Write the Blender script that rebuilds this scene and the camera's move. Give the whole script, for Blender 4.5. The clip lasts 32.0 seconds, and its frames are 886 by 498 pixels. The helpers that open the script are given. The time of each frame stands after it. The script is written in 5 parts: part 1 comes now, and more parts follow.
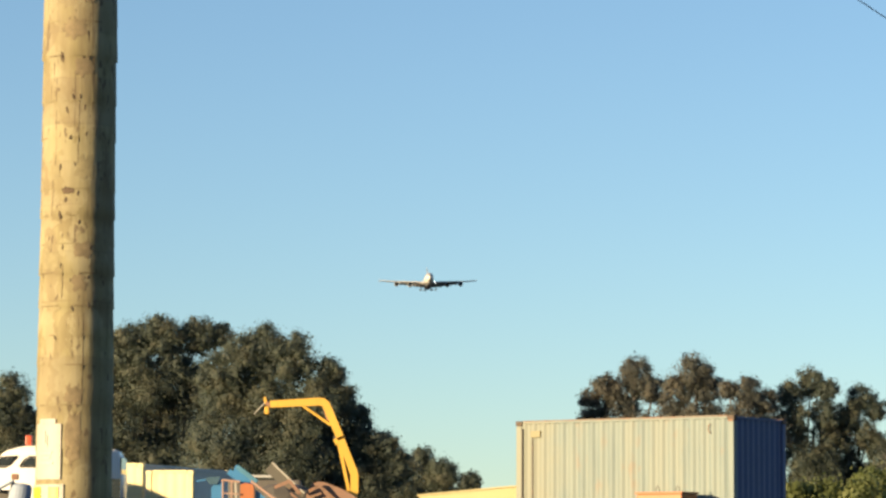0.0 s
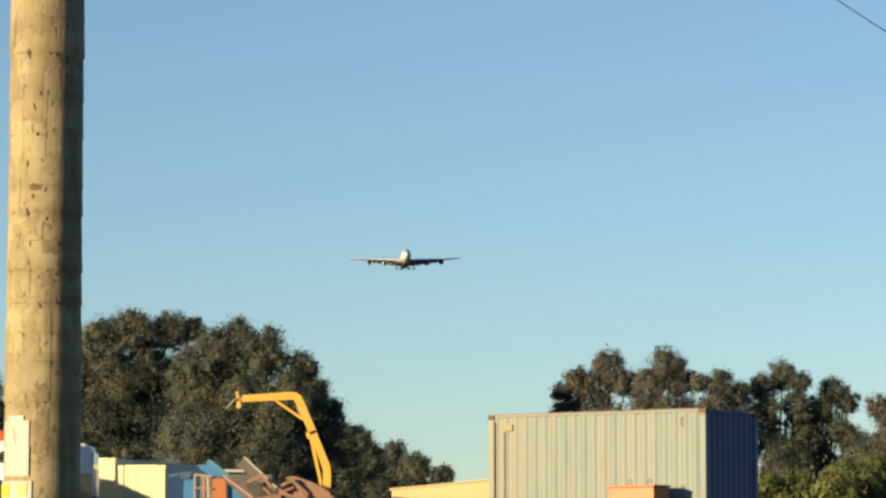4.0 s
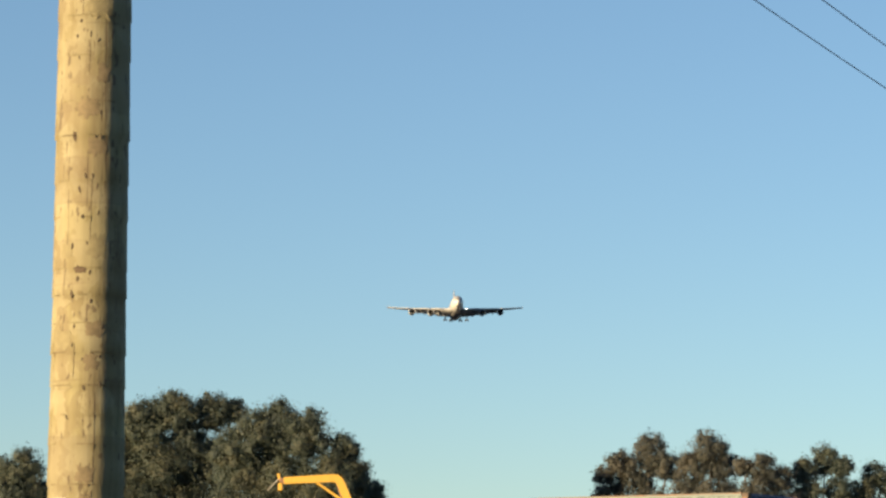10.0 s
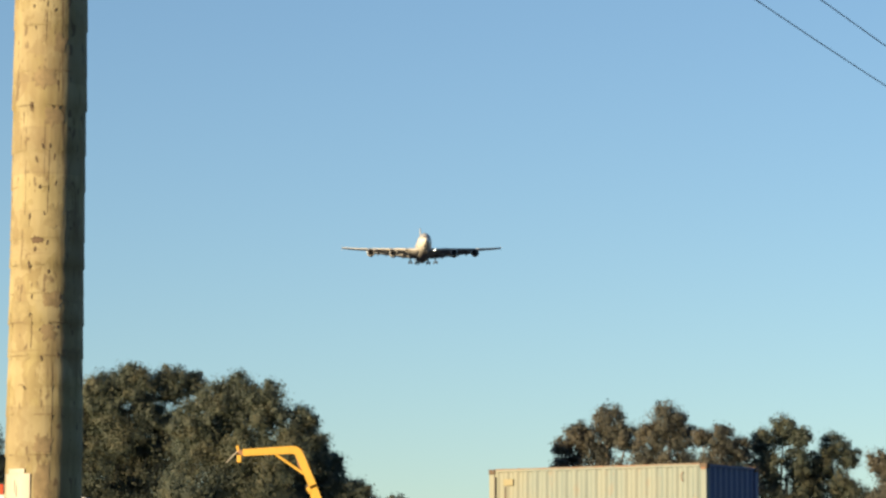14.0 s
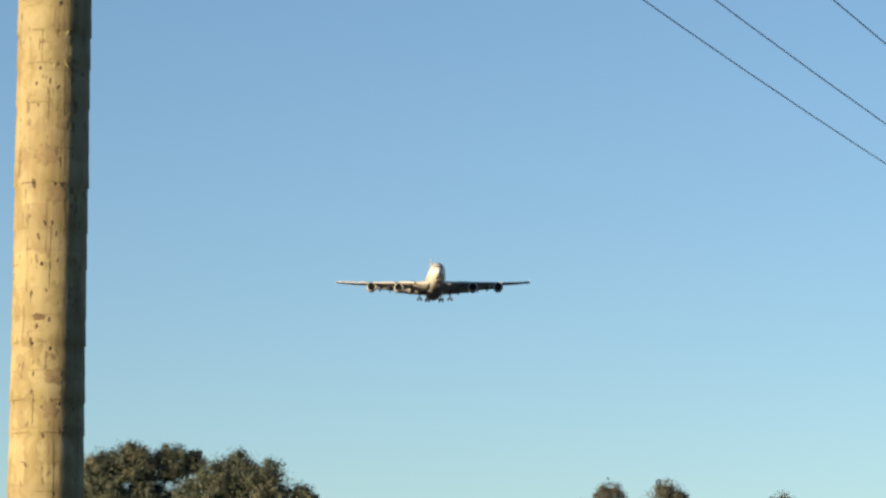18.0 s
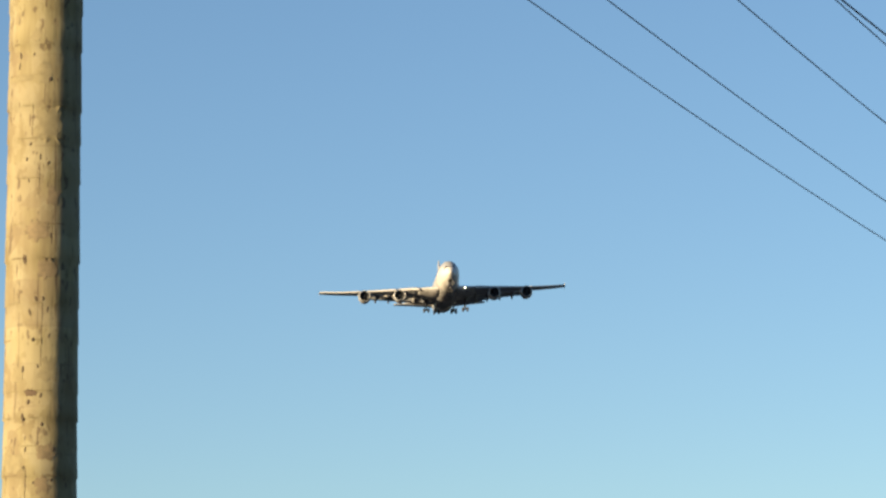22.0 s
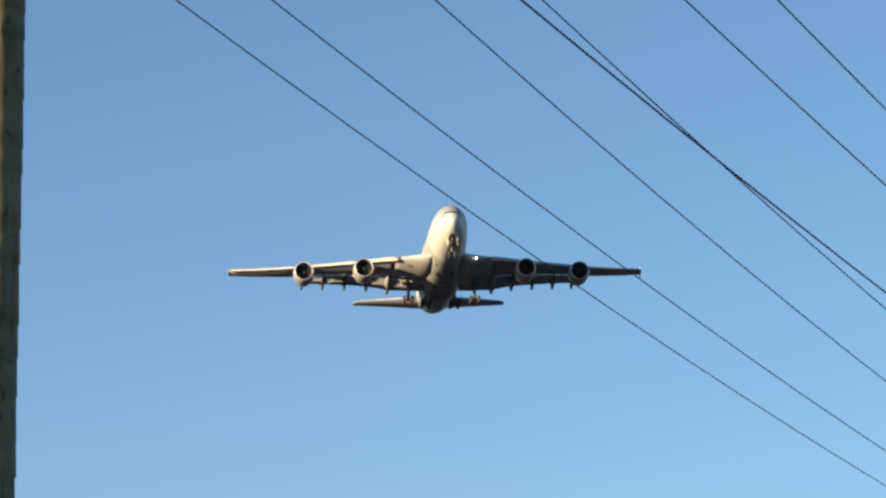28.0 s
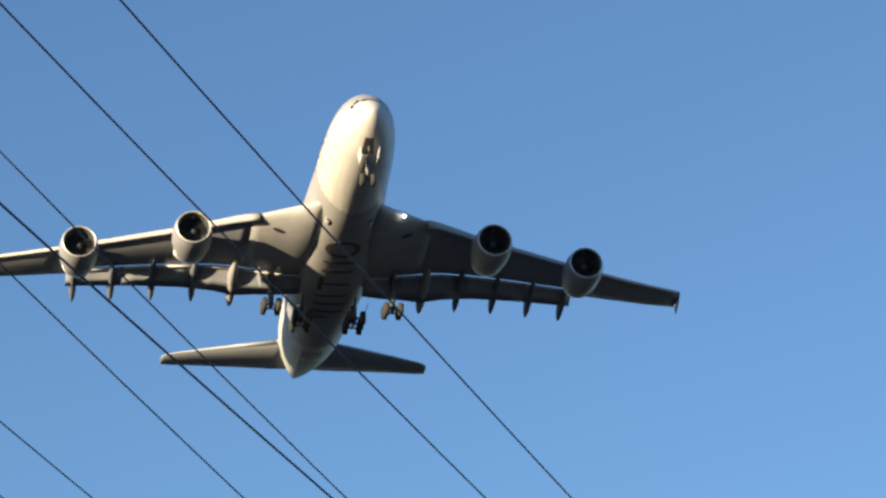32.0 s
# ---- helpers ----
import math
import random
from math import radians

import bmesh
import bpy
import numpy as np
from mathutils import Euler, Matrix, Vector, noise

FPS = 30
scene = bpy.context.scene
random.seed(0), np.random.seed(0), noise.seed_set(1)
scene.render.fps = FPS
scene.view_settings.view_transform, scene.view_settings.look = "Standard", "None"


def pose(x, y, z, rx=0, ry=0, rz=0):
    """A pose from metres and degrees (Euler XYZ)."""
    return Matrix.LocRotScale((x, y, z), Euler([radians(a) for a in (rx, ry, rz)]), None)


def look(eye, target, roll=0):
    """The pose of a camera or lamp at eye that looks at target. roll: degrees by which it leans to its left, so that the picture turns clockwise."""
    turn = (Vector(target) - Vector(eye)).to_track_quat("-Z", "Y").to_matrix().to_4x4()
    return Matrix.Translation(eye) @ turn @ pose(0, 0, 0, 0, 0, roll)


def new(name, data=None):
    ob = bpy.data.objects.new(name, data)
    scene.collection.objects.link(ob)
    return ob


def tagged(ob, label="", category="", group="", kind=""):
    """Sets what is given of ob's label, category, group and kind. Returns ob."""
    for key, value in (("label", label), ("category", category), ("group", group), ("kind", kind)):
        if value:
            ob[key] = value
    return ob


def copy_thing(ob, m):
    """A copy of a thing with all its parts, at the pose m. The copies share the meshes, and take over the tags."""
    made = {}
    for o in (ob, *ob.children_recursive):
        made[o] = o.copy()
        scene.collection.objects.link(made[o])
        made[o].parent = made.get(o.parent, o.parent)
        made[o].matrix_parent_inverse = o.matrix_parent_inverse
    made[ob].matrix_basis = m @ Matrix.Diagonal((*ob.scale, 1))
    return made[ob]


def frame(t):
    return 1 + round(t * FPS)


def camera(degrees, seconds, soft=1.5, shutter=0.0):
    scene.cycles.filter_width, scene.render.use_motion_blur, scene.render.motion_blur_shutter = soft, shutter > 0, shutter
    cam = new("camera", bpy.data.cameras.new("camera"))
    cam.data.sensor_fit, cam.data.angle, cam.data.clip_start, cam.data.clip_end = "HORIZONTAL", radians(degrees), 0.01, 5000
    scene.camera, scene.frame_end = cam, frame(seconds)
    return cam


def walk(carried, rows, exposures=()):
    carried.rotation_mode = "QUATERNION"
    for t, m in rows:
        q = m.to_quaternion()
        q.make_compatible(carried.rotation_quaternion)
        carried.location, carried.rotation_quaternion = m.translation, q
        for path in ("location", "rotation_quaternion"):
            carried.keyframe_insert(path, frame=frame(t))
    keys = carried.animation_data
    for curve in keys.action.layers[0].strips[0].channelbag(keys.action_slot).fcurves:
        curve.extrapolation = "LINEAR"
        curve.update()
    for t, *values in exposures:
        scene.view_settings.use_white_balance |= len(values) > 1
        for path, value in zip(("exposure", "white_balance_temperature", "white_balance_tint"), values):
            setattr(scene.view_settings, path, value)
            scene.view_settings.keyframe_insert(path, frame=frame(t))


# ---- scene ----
cam = camera(15.66, 32.0, soft=2.6)

# the carried camera: seconds, place, then degrees of turn to the left, of tilt up and of lean
PATH = [
    (0, -0.0127, 0, 1.5902, 0.001, 5.85, 0.245),
    (0.5, -0.0078, 0, 1.5927, -0.184, 5.901, 0.015),
    (1, 0.0024, 0, 1.5899, -0.337, 5.958, -0.009),
    (1.5, -0.0014, 0, 1.593, -0.519, 5.96, -0.058),
    (2, 0.0091, 0, 1.5835, -0.684, 5.824, -0.022),
    (2.5, 0.0069, 0, 1.5979, -0.919, 5.696, 0.398),
    (4.5, 0.0057, 0, 1.5985, -0.396, 5.796, -0.003),
    (5, 0.0071, 0, 1.5988, -0.412, 6.025, 0.146),
    (5.5, 0.007, 0, 1.6002, -0.211, 6.068, 0.141),
    (6, 0.007, 0, 1.5978, -0.051, 6.256, -0.002),
    (6.5, 0.0034, 0, 1.5981, 0.128, 6.439, -0.023),
    (7, 0.0013, 0, 1.5975, 0.132, 6.528, 0.235),
    (7.5, 0.0053, 0, 1.6028, -0.13, 6.661, 0.061),
    (8, 0.0057, 0, 1.6029, -0.099, 6.479, -0.044),
    (8.5, 0.0063, 0, 1.6001, -0.237, 6.235, 0.073),
    (9, 0.0065, 0, 1.6009, -0.228, 6.591, 0.32),
    (9.5, 0.0005, 0, 1.6027, 0.147, 7.084, 0.567),
    (10, -0.0002, 0, 1.6065, 0.272, 7.198, 0.393),
    (10.5, -0.0021, 0, 1.6064, 0.182, 7.055, 0.197),
    (11, 0.0003, 0, 1.6023, -0.191, 6.865, 0.21),
    (11.5, 0.0031, 0, 1.6013, -0.506, 6.719, 0.216),
    (12, 0.0034, 0, 1.602, -0.519, 6.78, 0.119),
    (12.5, 0.0069, 0, 1.6006, -0.508, 6.588, -0.032),
    (13, 0.0037, 0, 1.5928, -0.507, 6.372, 0.063),
    (13.5, 0.0025, 0, 1.594, -0.473, 6.485, 0.146),
    (14, 0.0019, 0, 1.596, -0.474, 6.703, 0.169),
    (14.5, 0.0016, 0, 1.598, -0.592, 7.141, 0.078),
    (16.5, -0.0032, 0, 1.5722, -0.415, 7.774, 0.593),
    (17, -0.0036, 0, 1.5581, -0.539, 7.963, 0.639),
    (17.5, -0.0036, 0, 1.5757, -0.523, 8.146, 0.437),
    (18, -0.0047, 0, 1.5865, -0.472, 8.11, 0.152),
    (18.5, -0.0051, 0, 1.5885, -0.459, 8.149, 0.156),
    (19, -0.0113, 0, 1.5881, -0.407, 8.418, 0.085),
    (19.5, -0.007, 0, 1.5978, -0.441, 8.64, 0.309),
    (20, -0.0061, 0, 1.6001, -0.472, 8.887, 0.196),
    (20.5, -0.0058, 0, 1.5985, -0.49, 9.059, 0.121),
    (21, -0.005, 0, 1.5908, -0.595, 9.133, -0.121),
    (21.5, -0.0032, 0, 1.5762, -0.603, 9.161, -0.229),
    (22, -0.002, 0, 1.5697, -0.62, 9.471, -0.345),
    (22.5, -0.0032, 0, 1.5745, -0.534, 9.583, -0.339),
    (23, -0.0034, 0, 1.5918, -0.59, 9.424, -0.058),
    (23.5, -0.0038, 0, 1.6031, -0.91, 9.715, 0.07),
    (24, 0.0017, 0, 1.6190, -1.195, 10.134, 0.28),
    (24.5, 0.0076, 0, 1.6028, -1.411, 10.422, 0.6),
    (25, 0.0101, 0, 1.6091, -1.674, 10.88, 0.2),
    (25.5, 0.0125, 0, 1.6135, -1.844, 11.301, -0.5),
    (26, 0.0151, 0, 1.6139, -1.769, 11.646, -1.187),
    (26.5, 0.0105, 0, 1.6126, -1.71, 12.29, -1.275),
    (28.5, -0.0077, 0, 1.6077, -2.139, 13.384, -0.076),
    (29, -0.0121, 0, 1.6066, -3.258, 14.063, -0.183),
    (29.5, -0.0078, 0, 1.6093, -4.042, 15.093, -0.687),
    (30, -0.003, 0, 1.6124, -4.336, 15.767, -1.296),
    (30.5, -0.001, 0, 1.6113, -4.177, 16.59, -0.888),
    (31, 0.0011, 0, 1.6104, -4.334, 17.817, -0.175),
    (31.5, 0.0116, 0, 1.6195, -5.177, 19.263, 0.306),
    (32, 0.0217, 0, 1.6277, -6.209, 21.071, -0.106),
]


def aim(x, y, z, left, up, lean):
    a, b = radians(left), radians(up)
    way = Vector((-math.sin(a) * math.cos(b), math.cos(a) * math.cos(b), math.sin(b)))
    eye = Vector((x, y, z))
    return look(eye, eye + way * 10, lean)


# exposure in stops, with the camera's white balance
EXPOSURES = [(0, 1.62, 7100, 15), (1, 1.49, 7100, 15), (2.5, 1.43, 7100, 15), (9, 1.48, 7100, 15), (19, 1.51, 7080, 15), (26, 1.52, 6840, 15), (30, 1.53, 6540, 15), (32, 1.58, 6320, 15)]
walk(cam, [(t, aim(*row)) for t, *row in PATH], EXPOSURES)

# ---- sky, sun and exposure ----
SUN_AZ, SUN_EL = 233.5, 7.0          # degrees clockwise from +y, and above the horizon
world = bpy.data.worlds.new("sky")
scene.world = world
world.use_nodes = True
wn = world.node_tree.nodes
sky = wn.new("ShaderNodeTexSky")
sky.sky_type = "NISHITA"
sky.sun_disc = False
sky.sun_elevation = radians(SUN_EL)
sky.sun_rotation = radians(SUN_AZ)
sky.altitude, sky.air_density, sky.dust_density, sky.ozone_density = 20, 0.94, 0.16, 3.0
wn["Background"].inputs["Strength"].default_value = 0.078
# the haze belt hides the lowest few degrees of clear sky
way_up = wn.new("ShaderNodeTexCoord")
lift = wn.new("ShaderNodeVectorMath")
lift.operation = "ADD"
lift.inputs[1].default_value = (0.0, 0.0, 0.022)
world.node_tree.links.new(way_up.outputs["Generated"], lift.inputs[0])
unit = wn.new("ShaderNodeVectorMath")
unit.operation = "NORMALIZE"
world.node_tree.links.new(lift.outputs[0], unit.inputs[0])
world.node_tree.links.new(unit.outputs[0], sky.inputs["Vector"])
world.node_tree.links.new(sky.outputs["Color"], wn["Background"].inputs["Color"])
sun = new("sun", bpy.data.lights.new("sun", "SUN"))
sun.data.energy, sun.data.angle, sun.data.color = 4.9, radians(0.53), (1.0, 0.785, 0.455)
to_sun = Vector((math.sin(radians(SUN_AZ)) * math.cos(radians(SUN_EL)), math.cos(radians(SUN_AZ)) * math.cos(radians(SUN_EL)), math.sin(radians(SUN_EL))))
sun.matrix_world = look(to_sun * 50, (0, 0, 0))

# ---- materials ----
def mat(name, build, rough=0.6, metal=0.0):
    m = bpy.data.materials.new(name)
    m.use_nodes = True
    nt = m.node_tree
    b = nt.nodes["Principled BSDF"]
    b.inputs["Roughness"].default_value = rough
    b.inputs["Metallic"].default_value = metal
    build(N(nt, b))
    return m


class N:
    """Short forms for shader nodes."""

    def __init__(self, nt, b):
        self.nt, self.b = nt, b
        self.tc = nt.nodes.new("ShaderNodeTexCoord")

    def put(self, value, socket):
        if isinstance(value, bpy.types.NodeSocket):
            self.nt.links.new(value, socket)
        elif isinstance(value, tuple) and len(value) == 3 and socket.type == "RGBA":
            socket.default_value = (*value, 1)
        else:
            socket.default_value = value

    def coords(self, scale=(1, 1, 1), which="Object"):
        m = self.nt.nodes.new("ShaderNodeMapping")
        m.inputs["Scale"].default_value = scale
        self.nt.links.new(self.tc.outputs[which], m.inputs["Vector"])
        return m.outputs["Vector"]

    def noise(self, scale, detail=4, stretch=(1, 1, 1), rough=0.55, distort=0.0, which="Object"):
        n = self.nt.nodes.new("ShaderNodeTexNoise")
        n.inputs["Scale"].default_value, n.inputs["Detail"].default_value = scale, detail
        n.inputs["Roughness"].default_value, n.inputs["Distortion"].default_value = rough, distort
        self.nt.links.new(self.coords(stretch, which), n.inputs["Vector"])
        return n.outputs["Fac"]

    def ramp(self, fac, stops):
        r = self.nt.nodes.new("ShaderNodeValToRGB")
        els = r.color_ramp.elements
        while len(els) < len(stops):
            els.new(0.5)
        for e, (p, c) in zip(els, stops):
            e.position = p
            e.color = (*c, 1) if isinstance(c, tuple) else (c, c, c, 1)
        self.put(fac, r.inputs["Fac"])
        return r.outputs["Color"]

    def mix(self, fac, a, b, kind="MIX"):
        n = self.nt.nodes.new("ShaderNodeMix")
        n.data_type, n.blend_type = "RGBA", kind
        self.put(fac, n.inputs[0]), self.put(a, n.inputs[6]), self.put(b, n.inputs[7])
        return n.outputs[2]

    def math(self, op, a, b=0.0):
        n = self.nt.nodes.new("ShaderNodeMath")
        n.operation = op
        self.put(a, n.inputs[0]), self.put(b, n.inputs[1])
        return n.outputs[0]

    def random(self):
        return self.nt.nodes.new("ShaderNodeObjectInfo").outputs["Random"]

    def island(self):
        return self.nt.nodes.new("ShaderNodeNewGeometry").outputs["Random Per Island"]

    def colour(self, c):
        self.put(c, self.b.inputs["Base Color"])

    def bump(self, height, strength=0.4, dist=0.01):
        n = self.nt.nodes.new("ShaderNodeBump")
        n.inputs["Strength"].default_value, n.inputs["Distance"].default_value = strength, dist
        self.put(height, n.inputs["Height"])
        self.nt.links.new(n.outputs["Normal"], self.b.inputs["Normal"])


def _pole_wood(n):
    # grey-tan weathered timber: grain, bands between drawn rings, torn brown patches, long checks
    grain = n.noise(7, 6, (5, 5, 0.5))
    base = n.ramp(grain, [(0.3, (0.152, 0.130, 0.066)), (0.52, (0.207, 0.184, 0.099)), (0.75, (0.246, 0.224, 0.130))])
    base = n.mix(n.ramp(n.noise(2.6, 4, (2.4, 2.4, 0.7)), [(0.46, 0.0), (0.62, 0.6)]), base, (0.160, 0.130, 0.082))
    base = n.mix(n.ramp(n.noise(5.5, 4, (1.5, 1.5, 0.8)), [(0.50, 0.0), (0.60, 0.55)]), base, (0.258, 0.243, 0.165))

    def warped(stretch, wobble, fine):
        nz = n.nt.nodes.new("ShaderNodeTexNoise")
        nz.inputs["Scale"].default_value, nz.inputs["Detail"].default_value = fine, 4.0
        n.nt.links.new(n.coords(), nz.inputs["Vector"])
        off = n.nt.nodes.new("ShaderNodeVectorMath")
        off.operation = "MULTIPLY_ADD"
        n.nt.links.new(nz.outputs["Color"], off.inputs[0])
        off.inputs[1].default_value = (wobble, wobble, wobble)
        n.nt.links.new(n.coords(stretch), off.inputs[2])
        return off.outputs[0]

    def patches(scale, stretch, wobble, share, colour, strength, under):
        # ragged cells, of which a share takes another tone
        v = n.nt.nodes.new("ShaderNodeTexVoronoi")
        v.distance = "CHEBYCHEV"
        v.inputs["Scale"].default_value = scale
        n.nt.links.new(warped(stretch, wobble, 14.0), v.inputs["Vector"])
        sep = n.nt.nodes.new("ShaderNodeSeparateColor")
        n.nt.links.new(v.outputs["Color"], sep.inputs[0])
        return n.mix(n.ramp(sep.outputs[0], [(share, strength), (share + 0.02, 0.0)]), under, colour)
    base = patches(9.0, (1, 1, 0.75), 0.13, 0.06, (0.130, 0.098, 0.060), 0.4, base)
    base = patches(17.0, (1, 1, 0.5), 0.10, 0.13, (0.150, 0.122, 0.070), 0.45, base)
    base = patches(12.0, (1, 1, 0.35), 0.12, 0.22, (0.268, 0.246, 0.158), 0.45, base)
    # drawn rings at uneven heights, and a change of tone from band to band
    sep = n.nt.nodes.new("ShaderNodeSeparateXYZ")
    n.nt.links.new(warped((1, 1, 1), 0.022, 9.0), sep.inputs[0])
    band = n.nt.nodes.new("ShaderNodeTexVoronoi")
    band.voronoi_dimensions = "1D"
    band.inputs["Scale"].default_value = 5.2
    n.nt.links.new(sep.outputs[2], band.inputs["W"])
    tone = n.nt.nodes.new("ShaderNodeSeparateColor")
    n.nt.links.new(band.outputs["Color"], tone.inputs[0])
    base = n.mix(n.ramp(tone.outputs[0], [(0.2, 0.34), (0.6, 0.0)]), base, (0.145, 0.118, 0.076))
    edge = n.nt.nodes.new("ShaderNodeTexVoronoi")
    edge.voronoi_dimensions, edge.feature = "1D", "DISTANCE_TO_EDGE"
    edge.inputs["Scale"].default_value = 5.2
    n.nt.links.new(sep.outputs[2], edge.inputs["W"])
    line = n.ramp(edge.outputs["Distance"], [(0.006, 0.3), (0.03, 0.0)])
    rings = n.mix(n.ramp(n.noise(6, 2), [(0.44, 0.0), (0.6, 1.0)]), (0.0, 0.0, 0.0), line)
    base = n.mix(rings, base, (0.100, 0.070, 0.046))
    # long drying checks and short dashes
    check = n.noise(9, 3, (5.5, 5.5, 0.10), rough=0.6)
    base = n.mix(n.ramp(check, [(0.660, 0.0), (0.685, 0.75)]), base, (0.070, 0.047, 0.030))
    crack = n.noise(15, 3, (4, 4, 0.4), rough=0.7)
    base = n.mix(n.ramp(crack, [(0.645, 0.0), (0.68, 0.8)]), base, (0.068, 0.046, 0.030))
    speck = n.noise(30, 2, (1, 1, 0.45))
    base = n.mix(n.ramp(speck, [(0.63, 0.0), (0.68, 0.75)]), base, (0.080, 0.056, 0.036))
    n.colour(n.mix(1.0, base, (0.965, 0.955, 0.92), "MULTIPLY"))
    n.bump(n.math("ADD", grain, n.math("MULTIPLY", n.math("ADD", crack, n.math("MULTIPLY", rings, 0.6)), -0.8)), 0.35, 0.006)


def _plain(c, var=0.12, scale=3.0, bump=0.0):
    def f(n):
        k = n.noise(scale, 5)
        lo, hi = tuple(v * (1 - var) for v in c), tuple(min(1, v * (1 + var)) for v in c)
        fine = n.noise(scale * 9, 3)
        col = n.ramp(k, [(0.3, lo), (0.7, hi)])
        n.colour(n.mix(n.math("MULTIPLY", fine, 0.25), col, lo))
        if bump:
            n.bump(fine, bump, 0.004)
    return f


def _rusty(paint, rust_from=0.62, scale=1.3):
    def f(n):
        k = n.noise(scale, 6, rough=0.62)
        drip = n.noise(6, 4, (1.6, 1.6, 0.16))
        col = n.ramp(n.noise(0.8, 4), [(0.3, tuple(v * 0.88 for v in paint)), (0.7, paint)])
        col = n.mix(n.ramp(drip, [(0.5, 0.0), (0.78, 0.45)]), col, tuple(v * 0.72 for v in paint))
        rust = n.ramp(n.noise(14, 4), [(0.3, (0.095, 0.055, 0.040)), (0.7, (0.185, 0.112, 0.080))])
        n.colour(n.mix(n.ramp(k, [(rust_from, 0.0), (rust_from + 0.07, 0.9)]), col, rust))
        n.bump(n.noise(22, 3), 0.15, 0.004)
    return f


def _faded(n):
    # chalky blue-grey paint: rain streaks, bleached patches, small rust blooms
    streak = n.noise(5.0, 5, (1.0, 1.0, 0.10))
    patch = n.noise(0.9, 4)
    c = n.ramp(streak, [(0.32, (0.094, 0.130, 0.136)), (0.5, (0.108, 0.145, 0.148)), (0.68, (0.124, 0.158, 0.154))])
    c = n.mix(n.ramp(patch, [(0.5, 0.0), (0.68, 0.5)]), c, (0.122, 0.148, 0.142))
    # bleached cream columns, and an end section touched up in cream
    c = n.mix(n.ramp(n.noise(1.3, 5, (1.0, 1.0, 0.22), rough=0.6), [(0.50, 0.0), (0.62, 0.75)]), c, (0.131, 0.155, 0.144))
    sep = n.nt.nodes.new("ShaderNodeSeparateXYZ")
    n.nt.links.new(n.coords(), sep.inputs[0])
    end = n.math("ADD", sep.outputs[0], n.math("MULTIPLY", n.noise(1.6, 4), 1.2))
    c = n.mix(n.ramp(n.math("MULTIPLY", end, -0.1), [(0.40, 0.0), (0.47, 0.75)]), c, (0.144, 0.156, 0.129))
    c = n.mix(n.ramp(n.noise(2.0, 5, (1.0, 1.0, 0.6)), [(0.60, 0.0), (0.70, 0.55)]), c, (0.150, 0.118, 0.090))
    n.colour(n.mix(n.ramp(n.noise(9.0, 4, (1.0, 1.0, 0.3)), [(0.70, 0.0), (0.75, 0.7)]), c, (0.13, 0.085, 0.065)))


def _aircraft_skin(n):
    # panel joints every few metres and long faint streaks of grime
    streak = n.noise(1.1, 4, (1.6, 0.12, 1.6))
    col = n.ramp(streak, [(0.35, (0.43, 0.43, 0.42)), (0.65, (0.49, 0.49, 0.48))])
    w = n.nt.nodes.new("ShaderNodeTexWave")
    w.bands_direction, w.inputs["Scale"].default_value = "Y", 0.1
    n.nt.links.new(n.coords(), w.inputs["Vector"])
    # the crown's dimmer look is put into its colour: cooler grey above the cockpit
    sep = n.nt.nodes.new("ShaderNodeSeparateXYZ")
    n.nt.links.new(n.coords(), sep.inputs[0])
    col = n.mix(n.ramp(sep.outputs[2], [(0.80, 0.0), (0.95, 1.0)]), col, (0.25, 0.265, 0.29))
    n.colour(n.mix(n.ramp(w.outputs["Fac"], [(0.0, 0.35), (0.02, 0.0)]), col, (0.37, 0.365, 0.35)))


def _leaves(dark, mid, lit):
    def f(n):
        # tone changes from bough to bough, and a little from leaf to leaf
        c = n.ramp(n.noise(0.7, 3), [(0.38, dark), (0.5, mid), (0.62, lit)])
        c = n.mix(0.3, c, n.ramp(n.island(), [(0.0, dark), (0.55, mid), (1.0, lit)]))
        n.colour(c)
        # thin leaves let some light through
        tr = n.nt.nodes.new("ShaderNodeBsdfTranslucent")
        n.put(c, tr.inputs["Color"])
        mx = n.nt.nodes.new("ShaderNodeMixShader")
        mx.inputs[0].default_value = 0.68
        n.nt.links.new(n.b.outputs[0], mx.inputs[1])
        n.nt.links.new(tr.outputs[0], mx.inputs[2])
        n.nt.links.new(mx.outputs[0], n.nt.nodes["Material Output"].inputs["Surface"])
    return f


def _ground(n):
    a, b = n.noise(0.15, 5), n.noise(4, 6)
    c = n.ramp(a, [(0.38, (0.026, 0.034, 0.047)), (0.5, (0.022, 0.030, 0.043)), (0.62, (0.021, 0.031, 0.038))])
    n.colour(n.mix(n.math("MULTIPLY", b, 0.5), c, (0.032, 0.040, 0.052)))
    n.bump(b, 0.6, 0.03)
    n.b.inputs["Specular IOR Level"].default_value = 0.12


